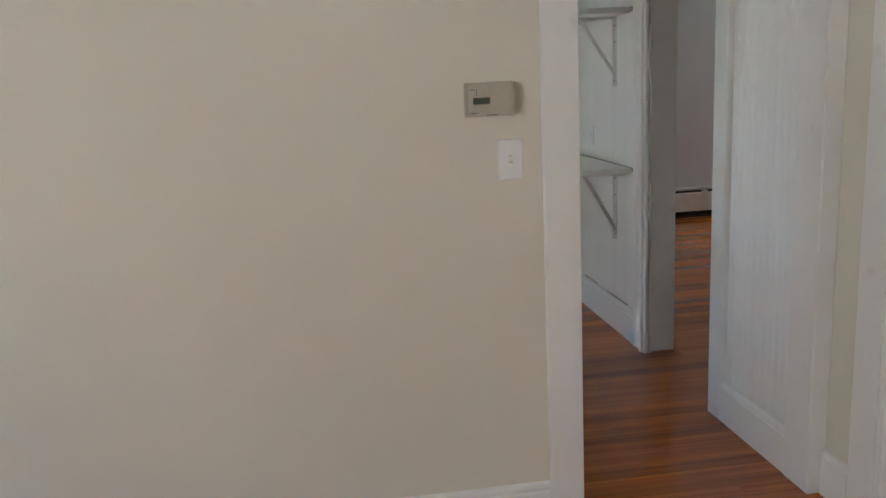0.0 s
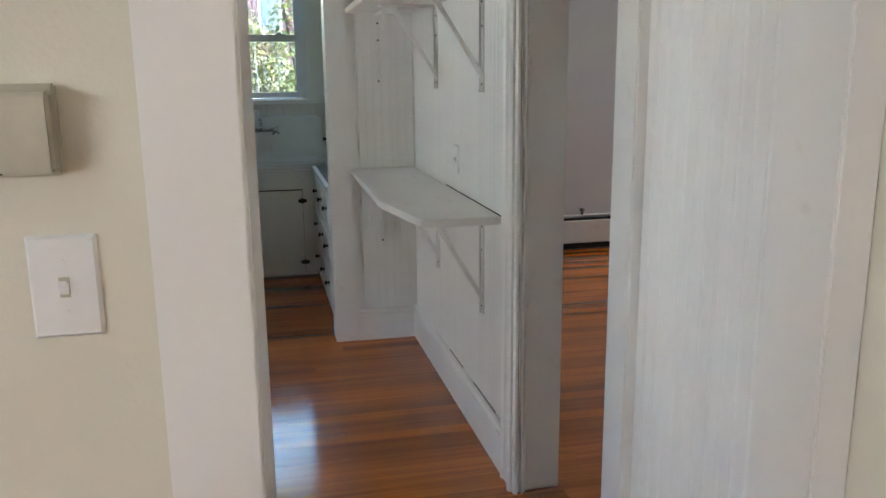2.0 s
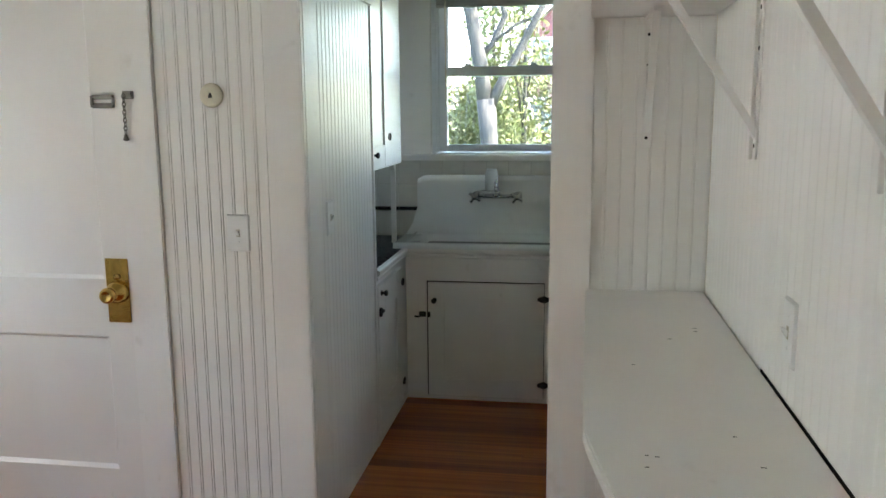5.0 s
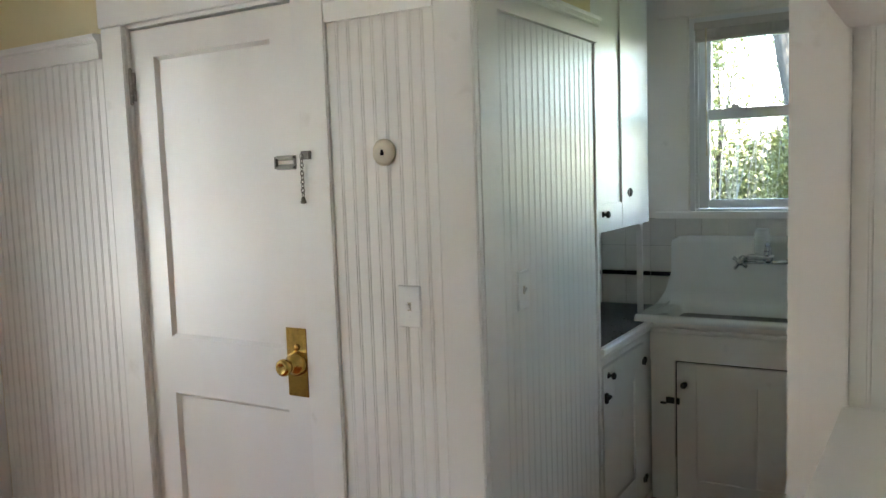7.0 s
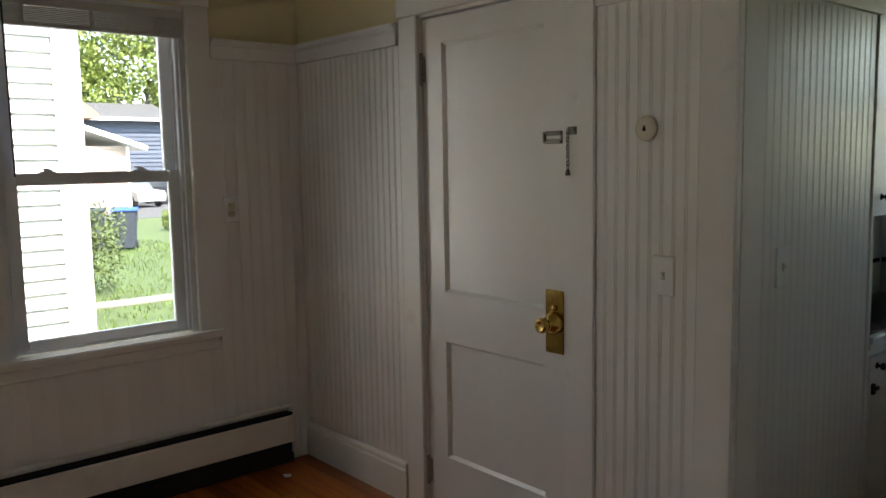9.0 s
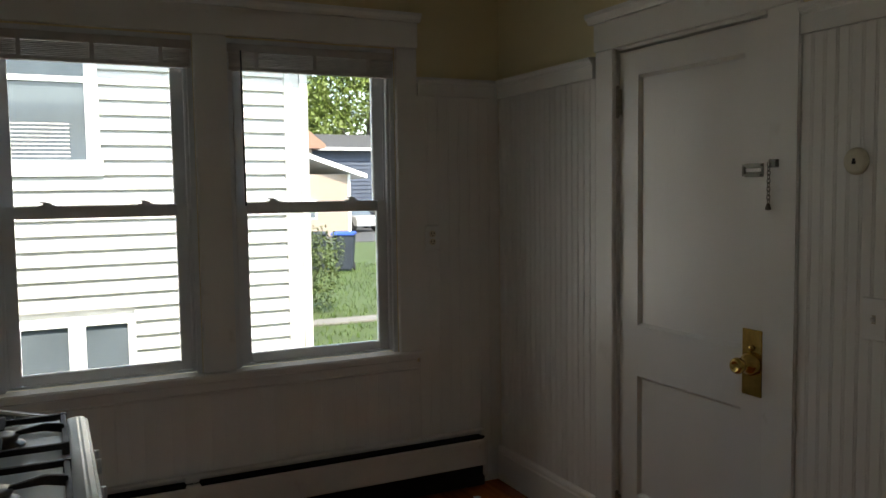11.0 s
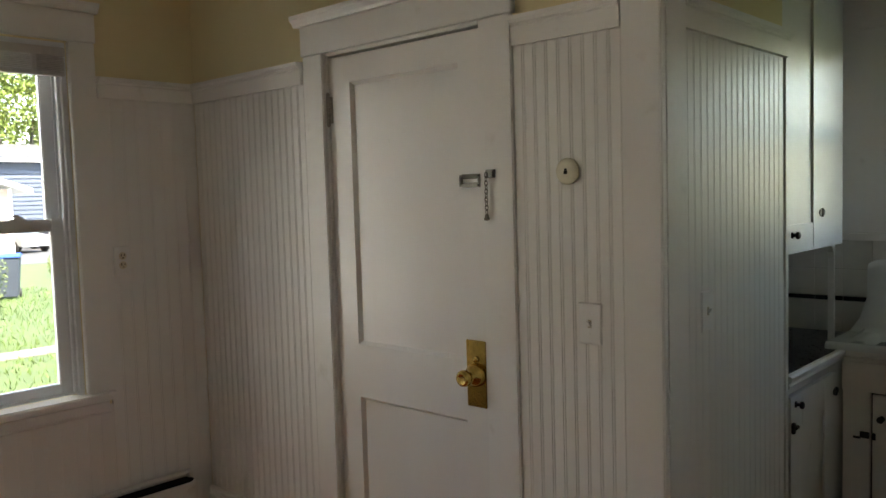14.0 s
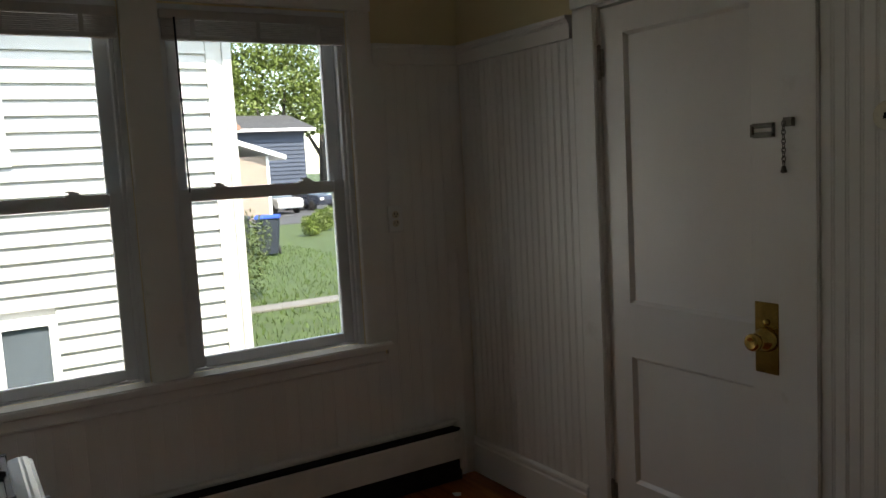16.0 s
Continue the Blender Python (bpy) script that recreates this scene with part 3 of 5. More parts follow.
for z in (0.815, 1.012):
    bm = bmesh.new()
    turned(bm, (1.622, DY - 0.004, z), (0, -1, 0), [(0, 0.004), (0.002, 0.003)], 10)
    part("screw", bm, BRASS, door_1)
for z in (1.79, 0.13):
    bm = bmesh.new()
    for k in range(5):
        rod(bm, (0.9565, DY - 0.010, z + k * 0.0205), (0.9565, DY - 0.010, z + k * 0.0205 + 0.019), 0.0075)
    turned(bm, (0.9565, DY - 0.010, z + 0.102), (0, 0, 1), [(0, 0.006), (0.008, 0.008), (0.014, 0.003)], 10)
    turned(bm, (0.9565, DY - 0.010, z), (0, 0, -1), [(0, 0.006), (0.008, 0.008), (0.014, 0.003)], 10)
    bx(bm, 0.958, 0.972, DY - 0.004, DY - 0.0005, z, z + 0.10)
    part("hinge", bm, HINGE, door_1, "worn steel hinge with paint marks")
# frame of the door
trim("trim_door_casing", boxes((0.834, 0.950, 6.845, 6.867, 0, 2.052)), "white flat door casing", 0.004)
trim("trim_door_casing", boxes((1.733, 1.846, 6.845, 6.867, 0, 2.052)), "white flat door casing", 0.004)
trim("trim_door_jamb", boxes((0.925, 0.9545, 6.8675, 6.99, 0, 2.06), (1.699, 1.725, 6.8695, 6.99, 0, 2.06), (0.9545, 1.699, 6.8675, 6.99, 2.042, 2.0598)), "white door jamb", 0.002)
trim("trim_door_head", boxes((0.826, 1.853, 6.842, 6.867, 2.054, 2.165)), "white head casing above the door", 0.003)
bm = bmesh.new()
prism(bm, [(6.867, 2.166), (6.829, 2.166), (6.825, 2.175), (6.811, 2.191), (6.809, 2.207), (6.867, 2.209)], "x", 0.806, 1.873)
trim("trim_door_cap", bm, "white moulded cap above the door", 0)
structure("trim_threshold", boxes((0.955, 1.697, 6.86, 6.99, 0.0, 0.008)), FLOORWOOD, "worn wooden door threshold", "trim")
# black sheet so that the gaps round the door look unlit
structure("backing_door", boxes((0.93, 1.72, 6.97, 6.988, 0.01, 2.04)), DARKFILL, "black sheet in place of the unlit space behind the door", "wall")

# chain lock
chain = thing("door_chain", (1.69, DY, 1.55), "tarnished nickel door chain hanging from the casing", "door chain")
bm = boxes((1.612, 1.690, DY - 0.004, DY, 1.528, 1.572), (1.612, 1.690, DY - 0.016, DY - 0.004, 1.562, 1.569), (1.612, 1.690, DY - 0.016, DY - 0.004, 1.531, 1.538), (1.612, 1.619, DY - 0.016, DY - 0.004, 1.538, 1.562))
part("track", bm, NICKEL, chain, "", 0.001)
part("track_slot", boxes((1.620, 1.682, DY - 0.0065, DY - 0.0042, 1.545, 1.556)), WHITE, chain)
part("keeper", boxes((1.739, 1.776, 6.840, 6.845, 1.556, 1.582), (1.754, 1.772, 6.835, 6.840, 1.559, 1.579)), NICKEL, chain, "", 0.001)
for k in range(10):
    bm = bmesh.new()
    z = 1.565 - k * 0.0128
    n, a, b = 14, 0.0048, 0.0088
    rings = []
    for j in range(n):
        th = 2 * math.pi * j / n
        c = Vector((a * math.cos(th), 0, b * math.sin(th)))
        o = Vector((math.cos(th), 0, math.sin(th)))
        rings.append([bm.verts.new(c + (o * math.cos(p) + Vector((0, 1, 0)) * math.sin(p)) * 0.0017) for p in (0, 1.57, 3.14, 4.71)])
    for j in range(n):
        for q in range(4):
            bm.faces.new((rings[j][q], rings[(j + 1) % n][q], rings[(j + 1) % n][(q + 1) % 4], rings[j][(q + 1) % 4]))
    bmesh.ops.transform(bm, matrix=pose(1.746, 6.834, z, 0, 0, 20 + (70 if k % 2 else 0)), verts=bm.verts)
    part("link", bm, NICKEL, chain, "", 0, True)
bm = bmesh.new()
turned(bm, (1.746, 6.834, 1.444), (0, 0, -1), [(0, 0.003), (0.004, 0.006), (0.012, 0.007), (0.014, 0.009), (0.02, 0.009), (0.022, 0.004)], 14)
part("chain_stud", bm, NICKEL, chain, "", 0, True)


# ---- switches, sockets, plates ----
def wall_plate(name, place, way, label, category, kind):
    """A bevelled cover plate 76 x 122 mm. way: the compass way that it faces: -y, +x or -x."""
    w, h = 0.0385, 0.061
    rz = {"-y": 0, "+x": 90, "-x": -90}[way]
    t = new(name)
    tagged(t, label, category)
    bm = bmesh.new()
    o = [bm.verts.new((x * w, 0, z * h)) for x, z in ((-1, -1), (1, -1), (1, 1), (-1, 1))]
    i = [bm.verts.new((x * (w - 0.004), -0.006, z * (h - 0.004))) for x, z in ((-1, -1), (1, -1), (1, 1), (-1, 1))]
    for j in range(4):
        bm.faces.new((o[j], o[(j + 1) % 4], i[(j + 1) % 4], i[j]))
    bm.faces.new(i)
    bm.faces.new(o[::-1])
    bits = [("cover", bm, PLASTIC if kind != "ivory" else IVORY)]
    if kind == "outlet":
        for s in (-1, 1):
            bm = bmesh.new()
            turned(bm, (0, -0.006, s * 0.0195), (0, -1, 0), [(0, 0.0165), (0.003, 0.016)], 18)
            bits.append(("socket", bm, IVORY))
            bits.append(("slot", boxes((-0.0085, -0.0055, -0.0098, -0.0088, s * 0.0195 - 0.001, s * 0.0195 + 0.008), (0.0055, 0.0085, -0.0098, -0.0088, s * 0.0195 - 0.001, s * 0.0195 + 0.008), (-0.0028, 0.0028, -0.0098, -0.0088, s * 0.0195 - 0.010, s * 0.0195 - 0.006)), DARKFILL))
    else:
        bits.append(("toggle_frame", boxes((-0.0058, 0.0058, -0.0070, -0.0055, -0.0120, 0.0120)), BEIGE))
        bm = bmesh.new()
        prism(bm, [(-0.006, -0.009), (-0.012, -0.005), (-0.019, 0.006), (-0.017, 0.010), (-0.006, 0.004)], "x", -0.0045, 0.0045)
        bits.append(("toggle", bm, PLASTIC))
        for s in (-1, 1):
            bm = bmesh.new()
            turned(bm, (0, -0.006, s * 0.030), (0, -1, 0), [(0, 0.003), (0.001, 0.0028)], 10)
            bits.append(("screw", bm, PLASTIC))
    for nm, b, mt in bits:
        part(nm, b, mt, t)
    t.matrix_basis = pose(*place, 0, 0, rz)
    return t


wall_plate("light_switch", (2.514, 3.489, 1.237), "-y", "white toggle light switch on a cream wall", "light switch", "switch")
wall_plate("light_switch", (2.108, 6.853, 1.123), "-y", "white toggle light switch on the beadboard", "light switch", "switch")
wall_plate("light_switch", (2.327, 7.14, 1.14), "+x", "white toggle light switch inside the pantry opening", "light switch", "switch")
wall_plate("light_switch", (3.578, 5.885, 1.105), "-x", "white switch above the breakfast shelf", "light switch", "switch")
wall_plate("wall_outlet", (0.022, 6.475, 1.267), "+x", "white duplex outlet beside the window", "outlet", "outlet")

plate = thing("round_cover_plate", (2.040, 6.853, 1.565), "round ivory cover plate with a bell hole", "cover plate")
bm = bmesh.new()
turned(bm, (2.040, 6.854, 1.565), (0, -1, 0), [(0, 0.0385), (0.006, 0.0385), (0.011, 0.035), (0.014, 0.026), (0.0145, 0.005)], 36)
part("cover", bm, IVORY, plate, "", 0, True)
part("opening", boxes((2.034, 2.046, 6.8385, 6.8396, 1.557, 1.566), (2.036, 2.044, 6.8385, 6.8396, 1.566, 1.573)), DARKFILL, plate)
for s in (-1, 1):
    bm = bmesh.new()
    turned(bm, (2.040 + s * 0.022, 6.842, 1.568), (0, -1, 0), [(0, 0.003), (0.002, 0.0025)], 10)
    part("screw", bm, BRASS, plate)

th = thing("thermostat", (2.443, 3.49, 1.418), "aged beige wall thermostat with a small dark display", "thermostat")
part("base", boxes((2.370, 2.517, 3.474, 3.49, 1.367, 1.468)), BEIGE, th, "", 0.003)
part("cover", boxes((2.378, 2.515, 3.452, 3.4735, 1.373, 1.460)), BEIGE, th, "", 0.004)
part("display_bezel", boxes((2.388, 2.446, 3.4496, 3.4518, 1.399, 1.429)), BEIGE, th, "", 0.001)
part("display", boxes((2.390, 2.440, 3.4478, 3.4494, 1.405, 1.424)), DARKSCREEN, th)
part("button", boxes((2.380, 2.400, 3.4502, 3.4518, 1.432, 1.446)), BEIGE, th, "", 0.0005)
part("button", boxes((2.380, 2.404, 3.4502, 3.4518, 1.381, 1.396)), BEIGE, th, "", 0.0005)
part("seam", boxes((2.380, 2.401, 3.4510, 3.4519, 1.4463, 1.4478), (2.4005, 2.4018, 3.4510, 3.4519, 1.430, 1.4478)), DARKFILL, th)
part("seam", boxes((2.380, 2.405, 3.4510, 3.4519, 1.3795, 1.3808)), DARKFILL, th)
part("seam", boxes((2.43, 2.462, 3.4515, 3.4523, 1.3722, 1.3740)), DARKFILL, th)


th.location.x += 0.010


# ---- breakfast shelves and brackets ----
def shelf(z, label):
    """A board with a chamfered, rounded front end on the east wall."""
    t = thing("wall_shelf", (3.4, 6.0, z), label, "shelf", "shelves on the white wall")
    pts = [(3.576, 6.848), (3.225, 6.848), (3.206, 5.72), (3.213, 5.66), (3.275, 5.29), (3.290, 5.25), (3.312, 5.228), (3.34, 5.22), (3.576, 5.22)]
    bm = bmesh.new()
    prism(bm, pts, "z", z - 0.028, z)
    part("board", bm, WHITE, t, "", 0.004)
    part("gap", boxes((3.5782, 3.5795, 5.225, 6.1, z - 0.02, z + 0.0008)), DARKFILL, t, "dark gap along the wall")
    return t


low_shelf = shelf(0.968, "white painted shelf board with a clipped front corner")
rc = random.Random(4)
for k in range(9):
    cx, cy, cl = rc.uniform(3.26, 3.5), rc.uniform(5.5, 6.6), rc.uniform(0.004, 0.012)
    part("paint_chip", boxes((cx, cx + cl, cy, cy + 0.002, 0.9682, 0.9686)), DARKFILL, low_shelf)
scrap = thing("paper_scrap", (0.2, 6.62, 0), "small white paper scrap on the floor by the heater", "paper scrap")
bm = bmesh.new()
prism(bm, [(0.18, 6.60), (0.215, 6.595), (0.225, 6.62), (0.20, 6.635), (0.185, 6.622)], "z", 0.0004, 0.003)
part("scrap", bm, PLASTIC, scrap)
shelf(1.800, "white painted upper shelf board on metal brackets")


def bracket(place, way, drop, reach):
    """A white steel shelf bracket: wall leg with screw holes, arm and diagonal brace."""
    t = new("shelf_bracket")
    tagged(t, "white painted flat steel shelf bracket with screw holes", "shelf bracket", "shelf brackets")
    leg = part("leg", boxes((-0.013, 0.013, -0.005, 0, -drop, 0), (-0.013, -0.0105, -0.013, -0.005, -drop, 0)), WHITE, t, "", 0.001)
    part("arm", boxes((-0.013, 0.013, -reach, -0.005, -0.005, 0), (-0.013, -0.0105, -reach, -0.005, -0.013, -0.005)), WHITE, t, "", 0.001)
    bm = bmesh.new()
    prism(bm, [(-reach * 0.80, -0.006), (-reach * 0.72, -0.006), (-0.006, -drop * 0.80), (-0.006, -drop * 0.88)], "x", -0.011, 0.011)
    part("brace", bm, WHITE, t, "", 0.001)
    for f in (0.13, 0.36, 0.92):
        bm = bmesh.new()
        turned(bm, (0, -0.0052, -drop * f), (0, -1, 0), [(0, 0.0048), (0.0012, 0.0045)], 10)
        part("screw", bm, DARKFILL, t)
    t.matrix_basis = pose(*place, 0, 0, {"-y": 0, "-x": -90}[way])
    return t


for z, drop in ((0.940, 0.405), (1.772, 0.375)):
    bracket((3.579, 5.475, z), "-x", drop, 0.27)
    bracket((3.579, 6.26, z), "-x", drop, 0.27)
    bracket((3.392, 6.854, z), "-y", drop, 0.27)

# ---- baseboard heaters ----
def base_heater(label, length, place, rz, joints, foot=0.118):
    """A hot-water baseboard heater along +x, facing -y: back plate, front panel, black-filled slots, joint covers, end
    cap.
    """
    t = new("baseboard_heater")
    tagged(t, label, "heater")
    part("back_plate", boxes((0, length, -0.006, 0, 0.03, 0.292)), HEATER, t, "", 0.002)
    bm = bmesh.new()
    prism(bm, [(-0.066, foot), (-0.071, foot + 0.004), (-0.071, 0.245), (-0.066, 0.252), (-0.060, 0.250), (-0.064, 0.242), (-0.064, foot + 0.006)], "x", 0, length)
    part("front_panel", bm, HEATER, t)
    bm = bmesh.new()
    prism(bm, [(-0.006, 0.292), (-0.030, 0.290), (-0.034, 0.284), (-0.030, 0.284), (-0.006, 0.287)], "x", 0, length)
    part("top_lip", bm, HEATER, t)
    # black boxes give the shade in the top slot and below the panel
    part("slot", boxes((0.01, length - 0.01, -0.056, -0.0065, foot + 0.004, 0.262)), DARKFILL, t)
    part("lower_shade", boxes((0.01, length - 0.01, -0.052, -0.0065, 0.012, foot - 0.001)), DARKFILL, t)
    for j in joints:
        part("joint_cover", boxes((j - 0.03, j + 0.03, -0.074, -0.004, 0.115, 0.262), (j - 0.03, j + 0.03, -0.040, -0.004, 0.262, 0.294)), HEATER, t, "", 0.003)
    for a in (0, length - 0.02):
        part("end_cap", boxes((a, a + 0.02, -0.072, 0, 0.06, 0.256), (a, a + 0.02, -0.038, 0, 0.256, 0.293)), HEATER, t, "", 0.004)
    t.matrix_basis = pose(*place, 0, 0, rz)
    return t


base_heater("long white enamelled baseboard heater under the windows", 1.90, (0.033, 4.83, 0), 90, (0.47,))
base_heater("white baseboard heater in the far room", 2.6, (4.55, 8.769, 0), 0, (0.35, 1.15, 1.95), 0.06)
valve = thing("heater_valve", (5.36, 8.75, 0.30), "small grey pipe fitting above the far heater", "pipe fitting")
bm = bmesh.new()
turned(bm, (5.36, 8.74, 0.294), (0, 0, 1), [(0, 0.012), (0.03, 0.012), (0.034, 0.022), (0.05, 0.022), (0.055, 0.008)], 12)
part("fitting", bm, NICKEL, valve, "", 0, True)

for y0, y1 in ((5.30, 5.62), (5.80, 6.05)):
    trim("trim_crack", boxes((3.5775, 3.5795, y0, y1, 0.1855, 0.1885)), "dark crack above the baseboard", 0, DARKFILL)

# ---- pantry: cabinets, counter, sink ----
def cupboard_door(parent, plane, axis, side, a0, a1, z0, z1, stiles, mats, cuts=1):
    """A framed cupboard door with sunk panels on an x or y plane; side is the way it faces."""
    d = 0.018
    def B(u0, u1, e0, e1, w0, w1):
        lo, hi = sorted((plane + side * e0, plane + side * e1))
        return (u0, u1, lo, hi, w0, w1) if axis == "y" else (lo, hi, u0, u1, w0, w1)
    s = stiles
    w = (a1 - a0 - 2 * s - (cuts - 1) * s * 0.8) / cuts
    inner = [a0 + s + (w + s * 0.8) * k for k in range(cuts)]
    door = part("door", boxes(B(a0, a1, 0, d - 0.009, z0, z1)), mats, parent)
    e = d - 0.0088
    for u in (a0, a1 - s):
        part("stile", boxes(B(u, u + s, e, d, z0, z1)), mats, door, "", 0.0015)
    part("rail", boxes(B(a0 + s, a1 - s, e, d, z0, z0 + s * 1.1)), mats, door, "", 0.0015)
    part("rail", boxes(B(a0 + s, a1 - s, e, d, z1 - s, z1)), mats, door, "", 0.0015)
    for k in range(1, cuts):
        part("stile", boxes(B(inner[k] - s * 0.8, inner[k], e, d, z0 + s * 1.1, z1 - s)), mats, door, "", 0.0015)
    return door


def cup_knob(parent, place, axis):
    bm = bmesh.new()
    turned(bm, place, axis, [(0, 0.012), (0.003, 0.012), (0.006, 0.006), (0.014, 0.006), (0.018, 0.013), (0.026, 0.014), (0.03, 0.009)], 16)
    return part("knob", bm, IRON, parent, "black iron knob", 0, True)


def butterfly_hinge(parent, c, z, plane, axis, side):
    """A hinge with notched leaves: c along the face, z up."""
    pts = [(-0.034, 0), (-0.026, 0.012), (-0.018, 0.012), (-0.006, 0.018), (0.006, 0.018), (0.018, 0.012), (0.026, 0.012), (0.034, 0), (0.026, -0.012), (0.018, -0.012), (0.006, -0.018), (-0.006, -0.018), (-0.018, -0.012), (-0.026, -0.012)]
    bm = bmesh.new()
    prism(bm, [(c + u, z + v) for u, v in pts], axis, plane, plane + side * 0.003)
    p, q = plane + side * 0.004, c
    a, b = ((q, p, z - 0.017), (q, p, z + 0.017)) if axis == "y" else ((p, q, z - 0.017), (p, q, z + 0.017))
    rod(bm, a, b, 0.004, 0.004, 8)
    return part("hinge", bm, IRON, parent, "black notched hinge")


CF = 8.452
sinkcab = thing("sink_cabinet", (2.72, 8.6, 0), "white painted cabinet under the sink with black hinges", "cabinet")
part("body", boxes((2.328, 2.434, CF, 8.875, 0.0, 0.79), (3.05, 3.138, CF, 8.875, 0.0, 0.79), (2.434, 3.05, CF - 0.0, 8.875, 0.645, 0.79), (2.434, 3.05, CF, 8.875, 0.0, 0.016), (2.328, 3.138, CF + 0.03, CF + 0.04, 0.0, 0.79)), WHITE, sinkcab)
part("apron", boxes((2.328, 3.138, CF - 0.016, CF - 0.0005, 0.645, 0.765)), WHITE, sinkcab, "", 0.002)
# black backing that paints the shade in the door's gap
part("gap_shade", boxes((2.4345, 3.0495, CF + 0.0165, CF + 0.02, 0.0165, 0.6445)), DARKFILL, sinkcab, "black sheet for the shade in the gap round the door")
dr = cupboard_door(sinkcab, CF + 0.014, "y", -1, 2.443, 3.047, 0.020, 0.634, 0.085, WHITE, 2)
cup_knob(dr, (2.478, CF - 0.004, 0.54), (0, -1, 0))
butterfly_hinge(dr, 3.046, 0.558, CF - 0.006, "y", -1)
butterfly_hinge(dr, 3.048, 0.10, CF - 0.006, "y", -1)
bm = boxes((2.395, 2.432, CF - 0.006, CF - 0.0005, 0.448, 0.476))
bx(bm, 2.372, 2.400, CF - 0.018, CF - 0.012, 0.446, 0.456)
bx(bm, 2.398, 2.420, CF - 0.014, CF - 0.006, 0.452, 0.470)
part("latch", bm, IRON, sinkcab, "black cupboard turn latch", 0.002)
part("latch_keeper", boxes((2.442, 2.456, CF - 0.012, CF - 0.0045, 0.448, 0.476)), IRON, dr, "", 0.001)

leftcab = thing("lower_cabinet", (2.15, 8.1, 0), "white painted lower pantry cabinet with black knobs", "cabinet", "lower pantry cabinets")
part("body", boxes((1.955, 2.313, 7.812, 8.875, 0, 0.79)), WHITE, leftcab)
part("base_strip", boxes((2.3135, 2.328, 7.812, CF, 0, 0.03)), WHITE, leftcab, "", 0.002)
dl = cupboard_door(leftcab, 2.3135, "x", 1, 7.825, 8.34, 0.035, 0.735, 0.13, WHITE, 1)
cup_knob(dl, (2.3315, 7.88, 0.70), (1, 0, 0))
for z in (0.657, 0.13):
    butterfly_hinge(dl, 8.34, z, 2.332, "x", 1)
part("latch", boxes((2.332, 2.344, 7.832, 7.85, 0.60, 0.64), (2.338, 2.35, 7.84, 7.87, 0.615, 0.628)), IRON, dl, "", 0.002)

rightcab = thing("lower_cabinet", (3.3, 8.1, 0), "white painted lower pantry cabinet with small black knobs", "cabinet", "lower pantry cabinets")
part("body", boxes((3.155, 3.588, 7.25, 8.875, 0, 0.79)), WHITE, rightcab)
for a0, a1 in ((7.27, 7.62), (7.63, 8.0), (8.01, 8.43)):
    for z0, z1 in ((0.04, 0.28), (0.29, 0.50), (0.51, 0.75)):
        dd = cupboard_door(rightcab, 3.1545, "x", -1, a0, a1, z0, z1, 0.04, WHITE, 1)
        cup_knob(dd, (3.137, (a0 + a1) / 2, (z0 + z1) / 2 + 0.03), (-1, 0, 0))

upcab = thing("upper_cabinet", (2.1, 8.2, 1.25), "white painted upper pantry cabinet with black hinges", "cabinet")
part("body", boxes((1.955, 2.262, 7.812, 8.62, 1.262, H)), WHITE, upcab)
dl = cupboard_door(upcab, 2.2625, "x", 1, 7.815, 8.33, 1.245, 2.50, 0.10, WHITE, 1)
part("face_frame", boxes((2.2625, 2.2765, 8.334, 8.618, 1.245, 2.55)), WHITE, upcab, "", 0.002)
cup_knob(dl, (2.2805, 7.99, 1.315), (1, 0, 0))
butterfly_hinge(dl, 8.33, 1.39, 2.281, "x", 1)
part("latch", boxes((2.281, 2.292, 7.83, 7.848, 1.35, 1.39)), IRON, dl, "", 0.002)
bm = bmesh.new()
prism(bm, [(8.60, 0.81), (8.622, 0.81), (8.622, 1.18), (8.618, 1.205), (8.600, 1.23), (8.570, 1.244), (8.560, 1.262), (8.622, 1.262), (8.640, 1.262), (8.640, 0.81)], "x", 2.215, 2.24)
part("bracket_board", bm, WHITE, upcab)

cnt = thing("countertop", (2.13, 8.2, 0.80), "black linoleum countertop with a moulded white wooden edge", "countertop")
part("top", boxes((1.952, 2.318, 7.806, 8.876, 0.791, 0.812), (2.318, 3.15, 8.46, 8.876, 0.791, 0.806), (3.15, 3.588, 7.25, 8.876, 0.791, 0.812)), BLACKTOP, cnt)


def edge_profile(base, side):
    return [(base, 0.770), (base + side * 0.018, 0.770), (base + side * 0.020, 0.780), (base + side * 0.014, 0.788), (base + side * 0.026, 0.796), (base + side * 0.028, 0.812), (base + side * 0.022, 0.818), (base, 0.818)]


bm = bmesh.new()
prism(bm, edge_profile(2.319, 1), "y", 7.80, CF - 0.028)
part("edge", bm, WHITE, cnt, "white moulded edge")
bm = bmesh.new()
prism(bm, edge_profile(CF - 0.001, -1), "x", 2.320, 3.148)
part("edge", bm, WHITE, cnt, "white moulded edge")
bm = bmesh.new()
prism(bm, edge_profile(3.149, -1), "y", 7.25, CF - 0.028)
part("edge", bm, WHITE, cnt, "white moulded edge")

# the sink: high-backed enamelled iron, one shaped sheet
sink = thing("kitchen_sink", (2.78, 8.6, 0.81), "white porcelain high-backed cast-iron kitchen sink", "sink")
SX0, SX1 = 2.325, 3.235
bm = bmesh.new()
